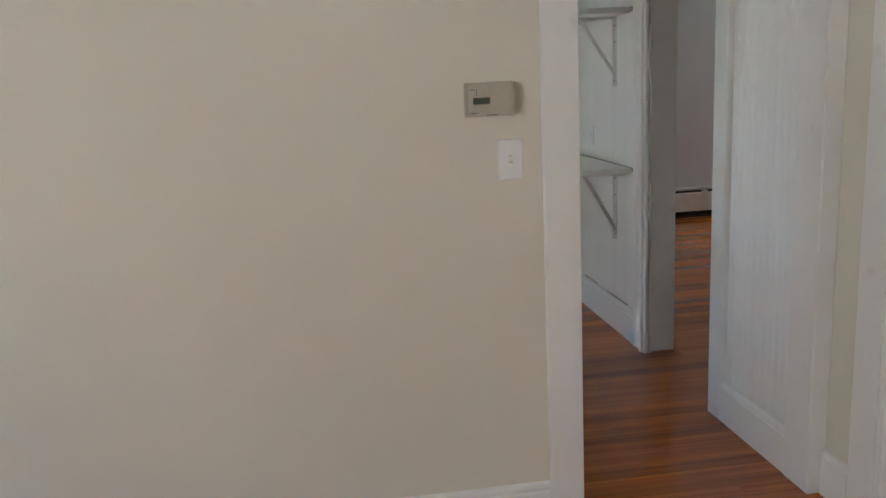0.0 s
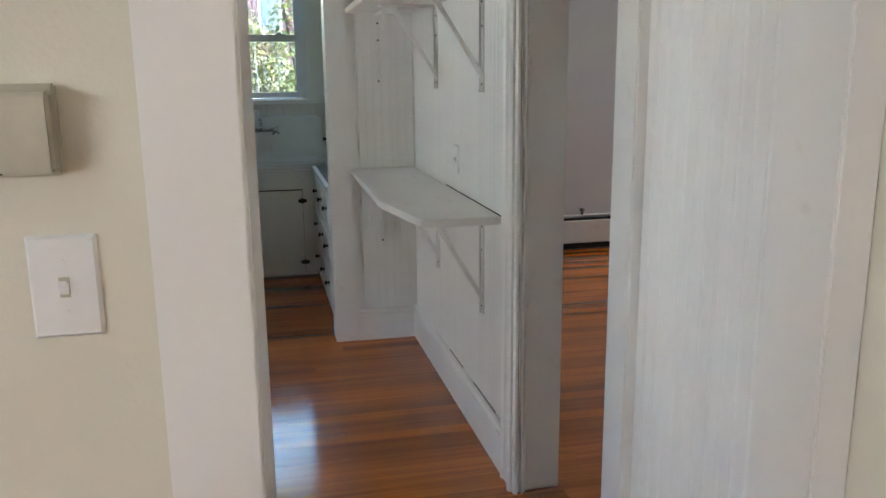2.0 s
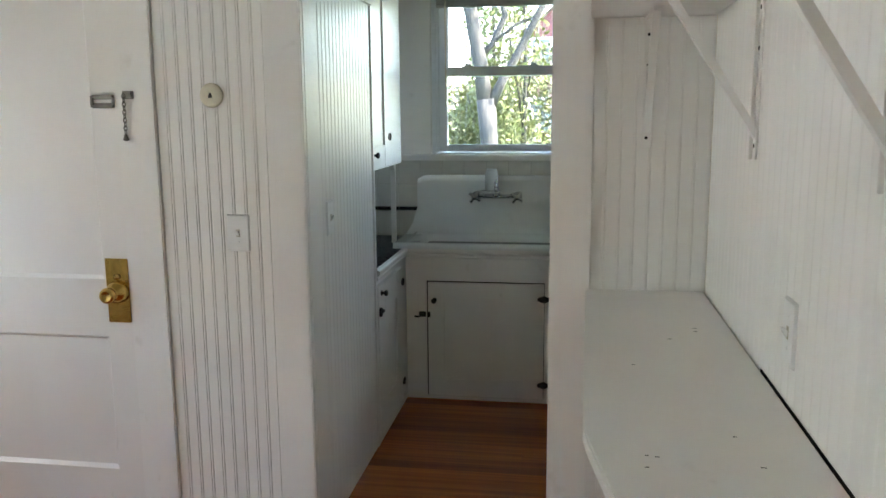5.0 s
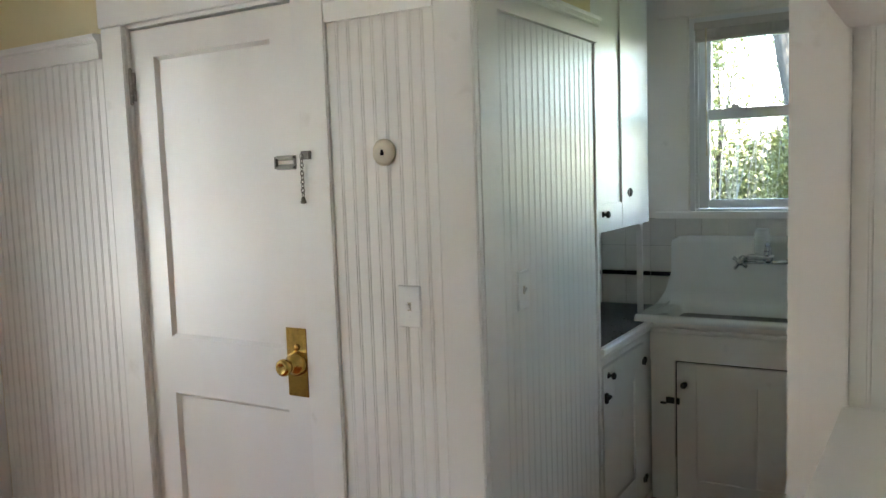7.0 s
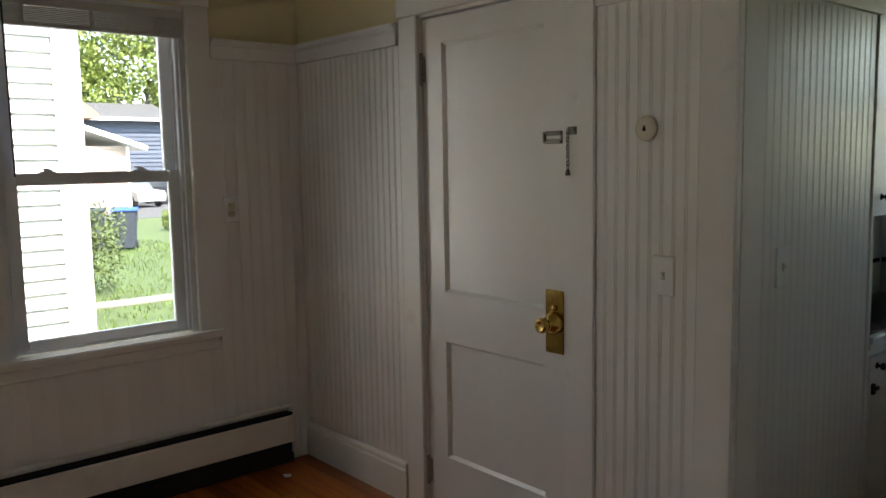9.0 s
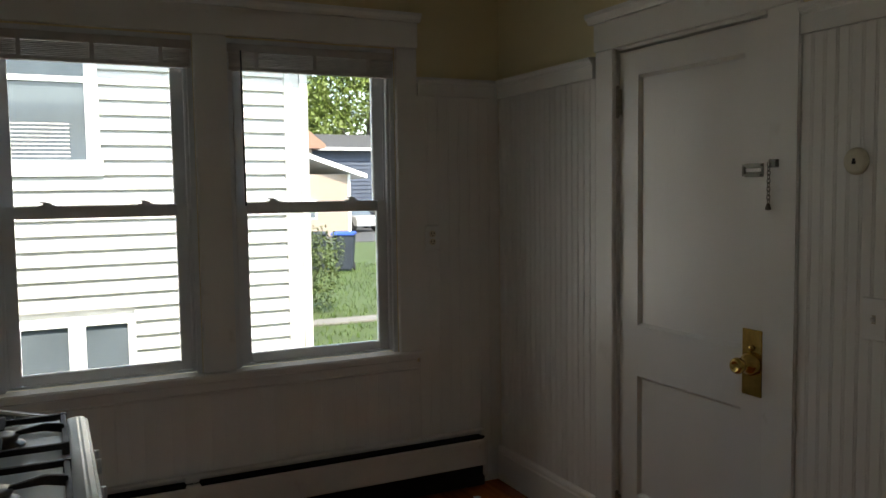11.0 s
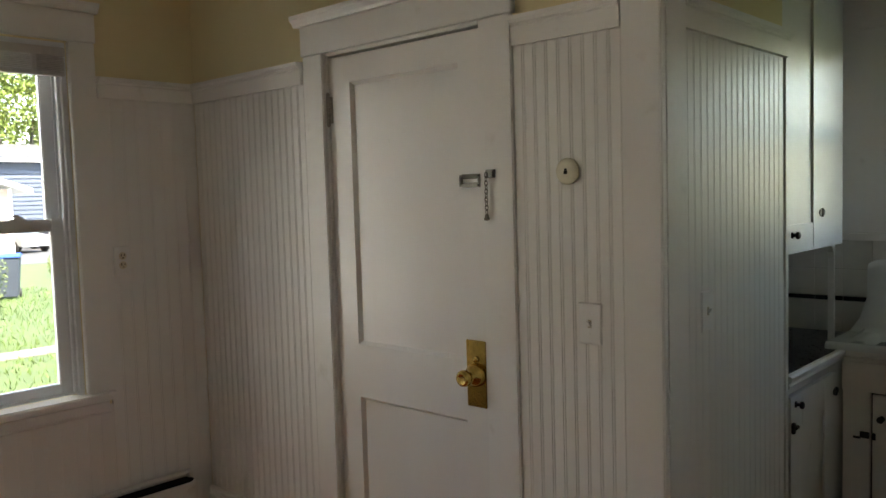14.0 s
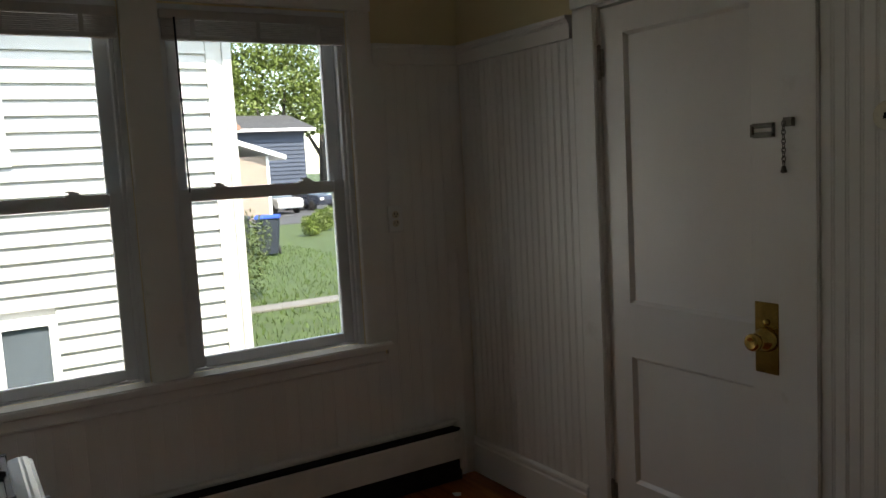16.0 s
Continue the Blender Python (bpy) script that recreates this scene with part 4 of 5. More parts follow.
prof = [(8.876, 1.158), (8.845, 1.164), (8.826, 1.156), (8.818, 1.13), (8.812, 1.00), (8.806, 0.90), (8.796, 0.862), (8.77, 0.846), (8.74, 0.835), (8.73, 0.76), (8.70, 0.68), (8.52, 0.67), (8.48, 0.69), (8.463, 0.80), (8.452, 0.838), (8.430, 0.846), (8.412, 0.842), (8.404, 0.830), (8.406, 0.816)]
nx = 29
grid = []
for i in range(nx):
    u = i / (nx - 1)
    x = SX0 + (SX1 - SX0) * u
    edge = min(u, 1 - u) * (SX1 - SX0)
    row = []
    for y, z in prof:
        zz = z
        if z < 0.84 and 8.44 < y < 8.80 and edge < 0.10:      # basin closes to the drain-board ends
            zz = max(z, 0.842)
        if y > 8.80 and z > 0.86 and edge < 0.06:               # rounded shoulder of the back
            zz = z - (0.06 - edge) ** 2 * 5.5 * (z - 0.86) / 0.3
        xx = x
        if z < 1.1 or y < 8.8:
            flare = max(0.0, min(1.0, (1.02 - z) / 0.17)) if y > 8.79 else 1.0
            xx = x + (-0.055 if u < 0.5 else 0.055) * flare * flare * max(0, 1 - edge / 0.2)
        row.append(bm.verts.new((xx, y, zz)))
    grid.append(row)
for a, b in zip(grid, grid[1:]):
    for j in range(len(prof) - 1):
        bm.faces.new((a[j], a[j + 1], b[j + 1], b[j]))
part("basin", bm, ENAMEL, sink, "", 0, True)
for i, sgn in ((0, -1), (1, 1)):
    x = (SX0, SX1)[i]
    bm = bmesh.new()
    prism(bm, [(8.876, 0.812), (8.876, 1.13), (8.83, 1.13), (8.822, 0.98), (8.812, 0.89), (8.79, 0.852), (8.41, 0.838), (8.41, 0.816)], "x", x - (0.004 if i == 0 else -0.0), x + (0.004 if i else 0.0))
    part("side", bm, ENAMEL, sink)
# black strip in place of the shade below the sink's rim
part("shadow_gap", boxes((2.33, 3.13, 8.428, 8.46, 0.8185, 0.829)), DARKFILL, sink)

tap = thing("sink_faucet", (2.77, 8.82, 1.06), "chrome wall faucet with two cross handles and soap dish", "faucet")
bm = bmesh.new()
rod(bm, (2.655, 8.775, 1.052), (2.885, 8.775, 1.052), 0.011, 0.011, 14)
turned(bm, (2.77, 8.775, 1.045), (0, 0, 1), [(0, 0.02), (0.02, 0.022), (0.05, 0.014), (0.06, 0.016)], 16)
part("body", bm, CHROME, tap, "", 0, True)
for x in (2.655, 2.885):
    bm = bmesh.new()
    turned(bm, (x, 8.815, 1.052), (0, -1, 0), [(0, 0.024), (0.008, 0.024), (0.014, 0.014), (0.05, 0.016), (0.06, 0.019), (0.085, 0.017), (0.09, 0.01)], 16)
    part("valve", bm, CHROME, tap, "", 0, True)
    bm = bmesh.new()
    rod(bm, (x - 0.030, 8.735, 1.074), (x + 0.030, 8.735, 1.030), 0.008, 0.008)
    rod(bm, (x - 0.022, 8.735, 1.022), (x + 0.022, 8.735, 1.082), 0.008, 0.008)
    turned(bm, (x, 8.74, 1.052), (0, -1, 0), [(0, 0.012), (0.014, 0.011), (0.018, 0.006)], 14)
    part("cross_handle", bm, CHROME, tap, "", 0, True)
bm = bmesh.new()
pts = [Vector((2.77, 8.775, 1.10)), Vector((2.772, 8.765, 1.125)), Vector((2.775, 8.735, 1.138)), Vector((2.778, 8.69, 1.135)), Vector((2.78, 8.66, 1.11)), Vector((2.78, 8.655, 1.09))]
for a, b in zip(pts, pts[1:]):
    rod(bm, a, b, 0.011, 0.0105, 12)
part("spout", bm, CHROME, tap, "", 0, True)
bm = bmesh.new()
turned(bm, (2.74, 8.75, 1.068), (0, 0, 1), [(0, 0.03), (0.008, 0.055), (0.016, 0.058), (0.018, 0.05)], 18)
part("soap_dish", bm, ENAMEL, tap, "white soap dish", 0, True)
soap = thing("soap_bottle", (2.745, 8.76, 1.087), "small clear plastic bottle standing on the soap dish", "bottle")
bm = bmesh.new()
turned(bm, (2.745, 8.765, 1.0865), (0, 0, 1), [(0, 0.03), (0.004, 0.034), (0.07, 0.035), (0.10, 0.033), (0.106, 0.028), (0.112, 0.03), (0.118, 0.028)], 18)
part("bottle_body", bm, FROST, soap, "", 0, True)

# ---- stove and tiled corner counter ----
stove = thing("gas_stove", (1.66, 4.5, 0), "white enamelled gas stove with black iron grates", "stove")
part("body", boxes((1.285, 2.04, 4.20, 4.80, 0.06, 0.885)), ENAMEL, stove, "", 0.006)
bm = bmesh.new()
prism(bm, [(4.18, 0.886), (4.835, 0.886), (4.858, 0.892), (4.866, 0.904), (4.860, 0.916), (4.84, 0.921), (4.80, 0.914), (4.22, 0.914), (4.18, 0.921)], "x", 1.278, 2.046)
part("cooktop", bm, ENAMEL, stove, "", 0.005)
part("oven_door", boxes((1.31, 2.015, 4.80, 4.838, 0.22, 0.74)), ENAMEL, stove, "", 0.008)
bm = bmesh.new()
rod(bm, (1.36, 4.875, 0.70), (1.965, 4.875, 0.70), 0.012)
rod(bm, (1.40, 4.838, 0.70), (1.40, 4.875, 0.70), 0.009)
rod(bm, (1.925, 4.838, 0.70), (1.925, 4.875, 0.70), 0.009)
part("oven_handle", bm, ENAMEL, stove, "", 0, True)
part("control_panel", boxes((1.29, 2.035, 4.80, 4.845, 0.76, 0.884)), ENAMEL, stove, "", 0.006)
for x in (1.37, 1.45, 1.66, 1.87, 1.95):
    bm = bmesh.new()
    turned(bm, (x, 4.845, 0.83), (0, 1, 0), [(0, 0.026), (0.006, 0.026), (0.010, 0.02), (0.03, 0.019), (0.034, 0.015)], 18)
    bx(bm, x - 0.004, x + 0.004, 4.872, 4.884, 0.812, 0.848)
    part("control_knob", bm, ENAMEL, stove, "white control knob", 0, True)
for gx in (1.46, 1.86):
    for gy in (4.36, 4.67):
        bm = bmesh.new()
        turned(bm, (gx, gy, 0.9145), (0, 0, 1), [(0, 0.052), (0.006, 0.05), (0.012, 0.036), (0.020, 0.034), (0.022, 0.04), (0.028, 0.038), (0.03, 0.02)], 22)
        part("burner", bm, NICKEL, stove, "", 0, True)
        bm = bmesh.new()
        g = 0.135
        for a in (-1, 1):
            bx(bm, gx - g, gx + g, gy + a * g - 0.006, gy + a * g + 0.006, 0.928, 0.942)
            bx(bm, gx + a * g - 0.006, gx + a * g + 0.006, gy - g, gy + g, 0.928, 0.942)
            for b in (-1, 1):
                bx(bm, gx + a * g - 0.008, gx + a * g + 0.008, gy + b * g - 0.008, gy + b * g + 0.008, 0.9145, 0.944)
            prism(bm, [(gx + a * g, 0.930), (gx + a * g, 0.952), (gx + a * 0.095, 0.958), (gx + a * 0.03, 0.946), (gx + a * 0.03, 0.938), (gx + a * 0.09, 0.940)], "y", gy - 0.006, gy + 0.006)
            prism(bm, [(gy + a * g, 0.930), (gy + a * g, 0.952), (gy + a * 0.095, 0.958), (gy + a * 0.03, 0.946), (gy + a * 0.03, 0.938), (gy + a * 0.09, 0.940)], "x", gx - 0.006, gx + 0.006)
        part("grate", bm, IRON, stove, "black cast-iron grate", 0.0015)

corner = thing("corner_counter", (1.0, 4.4, 0), "white corner counter topped with dark square tiles", "counter")
bm = bmesh.new()
prism(bm, [(0.6, 4.16), (1.27, 4.16), (1.27, 4.79), (1.235, 4.79)], "z", 0.02, 0.895)
part("base", bm, WHITE, corner)
bm = bmesh.new()
a, b = Vector((1.238, 4.785)), Vector((0.59, 4.165))
d = (b - a).normalized()
nrm = Vector((d.y, -d.x))
if nrm.x > 0:
    nrm = -nrm
q = [a, b, b + nrm * 0.022, a + nrm * 0.022]
prism(bm, [(p.x, p.y) for p in q], "z", 0.86, 0.912)
part("edge", bm, WHITE, corner, "white rounded edge", 0.004)
for i in range(6):
    for j in range(6):
        x0, y0 = 1.27 - 0.108 * (i + 1), 4.17 + 0.104 * j
        corners = [(x0, y0), (x0 + 0.104, y0), (x0 + 0.104, y0 + 0.1), (x0, y0 + 0.1)]
        # clip against the slanted front
        keep, n = [], len(corners)
        def inside(p):
            return (Vector(p) - a).dot(nrm) <= 0.0
        for k in range(n):
            p, r = corners[k], corners[(k + 1) % n]
            if inside(p):
                keep.append(p)
            if inside(p) != inside(r):
                dp, dr_ = (Vector(p) - a).dot(nrm), (Vector(r) - a).dot(nrm)
                s = dp / (dp - dr_)
                keep.append((p[0] + (r[0] - p[0]) * s, p[1] + (r[1] - p[1]) * s))
        if len(keep) > 2:
            bm = bmesh.new()
            prism(bm, keep, "z", 0.8955, 0.905)
            part("tile", bm, SLATETILE, corner)

# ---- outdoors ----
G = -1.1
ground = structure("ground", boxes((-600, 600, -600, 700, G - 0.3, G)), GRASS, "sunlit spring lawn with bare patches", "ground")
structure("foundation", boxes((-1.1, 3.72, -2.1, 4.11, G, -0.122), (-0.13, 3.72, 4.112, 6.99, G, -0.122), (1.85, 3.72, 6.992, 9.0, G, -0.122), (3.722, 7.6, 2.3, 8.9, G, -0.122)), CONCRETE, "grey concrete foundation under the house", "foundation")
structure("path", boxes((-11.95, -11.35, 7.2, 17, G, G + 0.04)), CONCRETE, "pale concrete garden path across the lawn", "path", 0.01)
structure("driveway", boxes((-75, -35, 8, 60, G, G + 0.02)), ASPHALT, "grey asphalt driveway", "driveway")

# grass tufts near the path
verts, faces = [], []
rg = random.Random(5)
for k in range(9000):
    x, y = rg.uniform(-24, -4.6), rg.uniform(7.2, 15)
    if -12.0 < x < -11.3:
        continue
    h, w, an = rg.uniform(0.05, 0.14), rg.uniform(0.008, 0.02), rg.uniform(0, 6.3)
    lx, ly = rg.uniform(-0.05, 0.05), rg.uniform(-0.05, 0.05)
    i = len(verts)
    verts += [(x - w * math.cos(an), y - w * math.sin(an), G), (x + w * math.cos(an), y + w * math.sin(an), G), (x + lx, y + ly, G + h)]
    faces.append((i, i + 1, i + 2))
me = bpy.data.meshes.new("grass")
me.from_pydata(verts, [], faces)
me.materials.append(BLADE)
tagged(new("grass", me), "tufts of fresh green grass on the lawn", "grass", "", "stuff")


def leaf_cloud(count, blobs, size, seed):
    """Small bent leaves scattered through ellipsoids: (centre, radii)."""
    r = random.Random(seed)
    vs, fs = [], []
    vol = [b[1][0] * b[1][1] * b[1][2] for b in blobs]
    for k in range(count):
        c, rad = r.choices(blobs, vol)[0]
        while True:
            p = Vector((r.uniform(-1, 1), r.uniform(-1, 1), r.uniform(-1, 1)))
            if 0.25 < p.length < 1:
                break
        p = Vector((c[0] + p.x * rad[0], c[1] + p.y * rad[1], c[2] + p.z * rad[2]))
        u = Vector((r.gauss(0, 1), r.gauss(0, 1), r.gauss(0, 1))).normalized()
        v = u.cross(Vector((r.gauss(0, 1), r.gauss(0, 1), r.gauss(0, 1)))).normalized()
        s = size * r.uniform(0.6, 1.4)
        i = len(vs)
        vs += [tuple(p - u * s), tuple(p + v * s * 0.45), tuple(p + u * s), tuple(p - v * s * 0.45)]
        fs.append((i, i + 1, i + 2, i + 3))
    m = bpy.data.meshes.new("crown")
    m.from_pydata(vs, [], fs)
    return m


def limb(bm, pts, radii, seg=10):
    """One bent, tapering tube through the points."""
    pts = [Vector(p) for p in pts]
    rings = []
    for k, p in enumerate(pts):
        way = (pts[min(k + 1, len(pts) - 1)] - pts[max(k - 1, 0)]).normalized()
        u = way.cross(Vector((0, 1, 0)))
        u = (u if u.length > 0.01 else Vector((1, 0, 0))).normalized()
        v = way.cross(u)
        rings.append([bm.verts.new(p + (u * math.cos(2 * math.pi * j / seg) + v * math.sin(2 * math.pi * j / seg)) * radii[k]) for j in range(seg)])
    for a, c in zip(rings, rings[1:]):
        for j in range(seg):
            bm.faces.new((a[j], a[(j + 1) % seg], c[(j + 1) % seg], c[j]))
    bm.faces.new(rings[0][::-1])
    bm.faces.new(rings[-1])
    return bm


def mesh_part(name, me, mat, parent):
    me.materials.append(mat)
    ob = new(name, me)
    ob.parent = parent
    ob.matrix_parent_inverse = Matrix.Translation(-parent.location)
    return ob


def tree(place, limbs, blobs, count, size, label, seed, leaf=None):
    t = thing("tree", place, label, "tree")
    bm = bmesh.new()
    for pts, radii in limbs:
        limb(bm, [tuple(Vector(place) + Vector(p)) for p in pts], radii)
    part("trunk", bm, BARK, t, "", 0, True)
    mesh_part("crown", leaf_cloud(count, [((place[0] + c[0], place[1] + c[1], place[2] + c[2]), r) for c, r in blobs], size, seed), leaf or LEAF, t)
    return t


# the forked tree behind the sink window
tree((1.63, 19.5, G), [([(0.03, 0, 0), (0.0, 0, 1.2), (0.0, 0, 2.1), (-0.06, 0, 2.85)], [0.24, 0.19, 0.165, 0.18]),
                        ([(-0.08, 0, 2.75), (-0.15, 0.02, 3.4), (-0.25, 0.05, 3.9), (-0.36, 0.05, 4.5), (-0.40, 0.1, 5.2), (-0.75, 0.2, 7.0)], [0.14, 0.14, 0.13, 0.12, 0.11, 0.06]),
                        ([(0.02, 0, 2.75), (0.22, 0.05, 3.15), (0.45, 0.1, 3.55), (0.85, 0.1, 4.3), (1.5, 0.1, 5.6)], [0.11, 0.085, 0.075, 0.065, 0.04]),
                        ([(-0.2, 0.05, 3.6), (0.05, 0.1, 3.85), (0.28, 0.1, 4.35), (0.2, 0.1, 4.7), (0.45, 0.1, 5.3)], [0.06, 0.055, 0.06, 0.05, 0.03]),
                        ([(0.1, 0.05, 3.9), (0.5, 0.1, 4.2), (0.9, 0.2, 4.35)], [0.03, 0.025, 0.015]),
                        ([(-0.36, 0.05, 4.5), (-0.8, 0.2, 5.2), (-1.2, 0.2, 6.2)], [0.05, 0.035, 0.02])],
     # crown blobs hang out of view, spread wide to cut sky light indoors
     [((-1.5, 0.5, 6.6), (2.6, 2.4, 1.6)), ((1.8, 0.2, 6.4), (2.6, 2.4, 1.4)), ((0, -0.6, 8.2), (4, 3.6, 2.2))], 6000, 0.08, "large forked rough-barked tree with sparse leaves", 3)
rs = random.Random(11)
for k in range(17):
    x, y = -5.5 + k * 0.72 + rs.uniform(-0.35, 0.35), 21.8 + rs.uniform(-1.5, 2.5)
    h = rs.uniform(3.6, 7.6)
    tree((x, y, G), [([(0, 0, 0), (0.1, 0, h * 0.5), (0.0, 0.1, h * 0.95)], [0.06, 0.04, 0.015]), ([(0.1, 0, h * 0.4), (0.5, 0.1, h * 0.8)], [0.03, 0.01]), ([(0.1, 0, h * 0.3), (-0.5, 0.1, h * 0.85)], [0.03, 0.01])],
         [((rs.uniform(-0.3, 0.3), 0, h * 0.55), (0.75, 0.7, h * 0.36)), ((rs.uniform(-0.5, 0.5), 0, h * 0.82), (0.6, 0.6, h * 0.2)), ((rs.uniform(-0.6, 0.6), 0, h * 0.2), (0.8, 0.6, h * 0.2))], 3600, 0.062, "young yellow-green tree in spring leaf", 20 + k, YOUNGLEAF)
# shrub belt behind the fence
rh = random.Random(8)
belt = [((-7 + k * 0.8 + rh.uniform(-0.3, 0.3), 25 + rh.uniform(-1, 1.5), G + rh.uniform(0.9, 2.2)), (rh.uniform(0.7, 1.2), 0.9, rh.uniform(0.9, 1.7))) for k in range(22)]
me = leaf_cloud(22000, belt, 0.10, 61)
me.materials.append(LEAFDARK)
tagged(new("shrubbery", me), "dense yellow-green shrubs behind the fence", "shrubs", "", "stuff")
verts, faces = [], []
for k in range(420):
    x, y, h = rh.uniform(-5, 7), rh.uniform(21, 27), rh.uniform(2.0, 7.5)
    w, lx = rh.uniform(0.006, 0.02), rh.uniform(-0.7, 0.7)
    i = len(verts)
    for f in (0, 0.5, 1):
        ww = w * (1 - 0.8 * f)
        xx = x + lx * f * f
        verts += [(xx - ww, y, G + h * f), (xx + ww, y, G + h * f), (xx, y + ww, G + h * f)]
    for q in (0, 3):
        for r in range(3):
            faces.append((i + q + r, i + q + (r + 1) % 3, i + q + 3 + (r + 1) % 3, i + q + 3 + r))
me = bpy.data.meshes.new("twigs")
me.from_pydata(verts, [], faces)
me.materials.append(FENCEWOOD)
tagged(new("twigs", me), "pale bare twigs rising among the shrubs", "twigs", "", "stuff")
# back fence
fence = thing("garden_fence", (2, 20.2, G), "weathered pointed picket fence behind the tree", "fence")
for k in range(58):
    bm = bmesh.new()
    x = -2.5 + k * 0.155
    prism(bm, [(x, G), (x + 0.10, G), (x + 0.10, G + 1.45), (x + 0.05, G + 1.58), (x, G + 1.45)], "y", 20.2, 20.225)
    part("picket", bm, FENCEWOOD, fence)
for z in (0.35, 1.15):
    part("rail", boxes((-2.6, 6.5, 20.226, 20.27, G + z, G + z + 0.09)), FENCEWOOD, fence)

# dark red house far behind
red = thing("house", (2.7, 44, G), "dark red clapboard house with white trim far behind", "house")
bm = bmesh.new()
prism(bm, [(0.4, G), (5.0, G), (5.0, 4.6), (2.7, 6.9), (0.4, 4.6)], "y", 44, 54)
part("wall", bm, REDPAINT, red)
bm = bmesh.new()
prism(bm, [(0.0, 4.3), (2.7, 7.0), (5.4, 4.3), (5.4, 4.6), (2.7, 7.3), (0.0, 4.6)], "y", 43.6, 54.4)
part("roof", bm, VINYL, red)
for x in (1.0, 3.2):
    for z in (0.6, 3.4):
        w = part("window", boxes((x, x + 1.1, 43.93, 43.995, z, z + 1.6)), VINYL, red)
        part("pane", boxes((x + 0.1, x + 1.0, 43.90, 43.925, z + 0.1, z + 1.5)), DARKPANE, w)

# ---- neighbour's house across the side yard ----
NX = -4.2
nb = thing("house", (NX - 2, 2, G), "white clapboard neighbouring house with dim windows", "house")
part("wall", boxes((NX - 9, NX - 0.02, -9, 7.085, G, 3.0)), SIDING, nb)
part("corner_board", boxes((NX - 0.10, NX + 0.052, 7.045, 7.125, G, 2.95)), SIDING, nb, "", 0.004)
part("corner_board", boxes((NX - 0.02, NX + 0.048, 6.895, 6.975, G, 2.95)), SIDING, nb, "", 0.004)
part("corner_siding", boxes((NX - 0.02, NX + 0.02, 6.975, 7.0445, G, 2.95)), SIDING, nb)
part("eave", boxes((NX - 9, NX + 0.42, -9.3, 7.45, 2.98, 3.16)), SIDING, nb)
bm = bmesh.new()
prism(bm, [(NX + 0.45, 3.16), (NX - 4.5, 6.4), (NX - 9.4, 3.16)], "y", -9.3, 7.45)
part("roof", bm, SHINGLE, nb)
# clapboards: one wedge profile, one mesh for each run
EXPO = 0.132


def clap_mesh(y0, y1):
    b = bmesh.new()
    prism(b, [(NX - 0.02, 0), (NX + 0.040, 0.0), (NX + 0.040, 0.012), (NX + 0.002, EXPO), (NX - 0.02, EXPO)], "y", y0, y1)
    return mesh_of("clapboard", b, SIDING)


W1 = (4.0, 5.24, 1.70, 3.0)      # upper window: y0, y1, z0, z1
W2 = (4.0, 5.47, -0.75, 0.42)    # lower pair
runs = {"full": clap_mesh(-2.0, 6.894), "right1": clap_mesh(W1[1] + 0.001, 6.894), "right2": clap_mesh(W2[1] + 0.001, 6.894), "left": clap_mesh(-2.0, 3.99)}
z = G
while z < 2.97:
    mid = z + EXPO / 2
    names = ["full"]
    if W1[2] < mid < W1[3]:
        names = ["right1", "left"]
    elif W2[2] < mid < W2[3]:
        names = ["right2", "left"]
    for nm in names:
        ob = new("clapboard", runs[nm])
        ob.location = (0, 0, z)
        ob.parent = nb
        ob.matrix_parent_inverse = Matrix.Translation(-nb.location)
    z += EXPO
w = part("window", boxes((NX - 0.02, NX + 0.046, 4.0, 4.08, 1.72, 2.98), (NX - 0.02, NX + 0.046, 5.13, 5.24, 1.72, 2.98), (NX - 0.02, NX + 0.055, 3.98, 5.26, 1.66, 1.80), (NX - 0.02, NX + 0.04, 4.08, 5.13, 2.47, 2.52)), VINYL, nb, "", 0.004)
part("pane", boxes((NX - 0.015, NX + 0.004, 4.08, 5.13, 1.80, 2.98)), DARKPANE, w)
for k in range(9):
    part("blind_slat", boxes((NX + 0.0045, NX + 0.006, 4.1, 5.0, 1.83 + k * 0.035, 1.84 + k * 0.035)), BLIND, w)
for a, b in ((4.48, 4.98), (4.99, 5.47)):
    w = part("window", boxes((NX - 0.02, NX + 0.046, a, a + 0.065, -0.75, 0.42), (NX - 0.02, NX + 0.046, b - 0.065, b, -0.75, 0.42), (NX - 0.02, NX + 0.046, a + 0.065, b - 0.065, 0.34, 0.42), (NX - 0.02, NX + 0.046, a + 0.065, b - 0.065, -0.75, -0.67)), VINYL, nb, "", 0.004)
    part("pane", boxes((NX - 0.015, NX + 0.004, a + 0.065, b - 0.065, -0.67, 0.34)), DARKPANE, w)

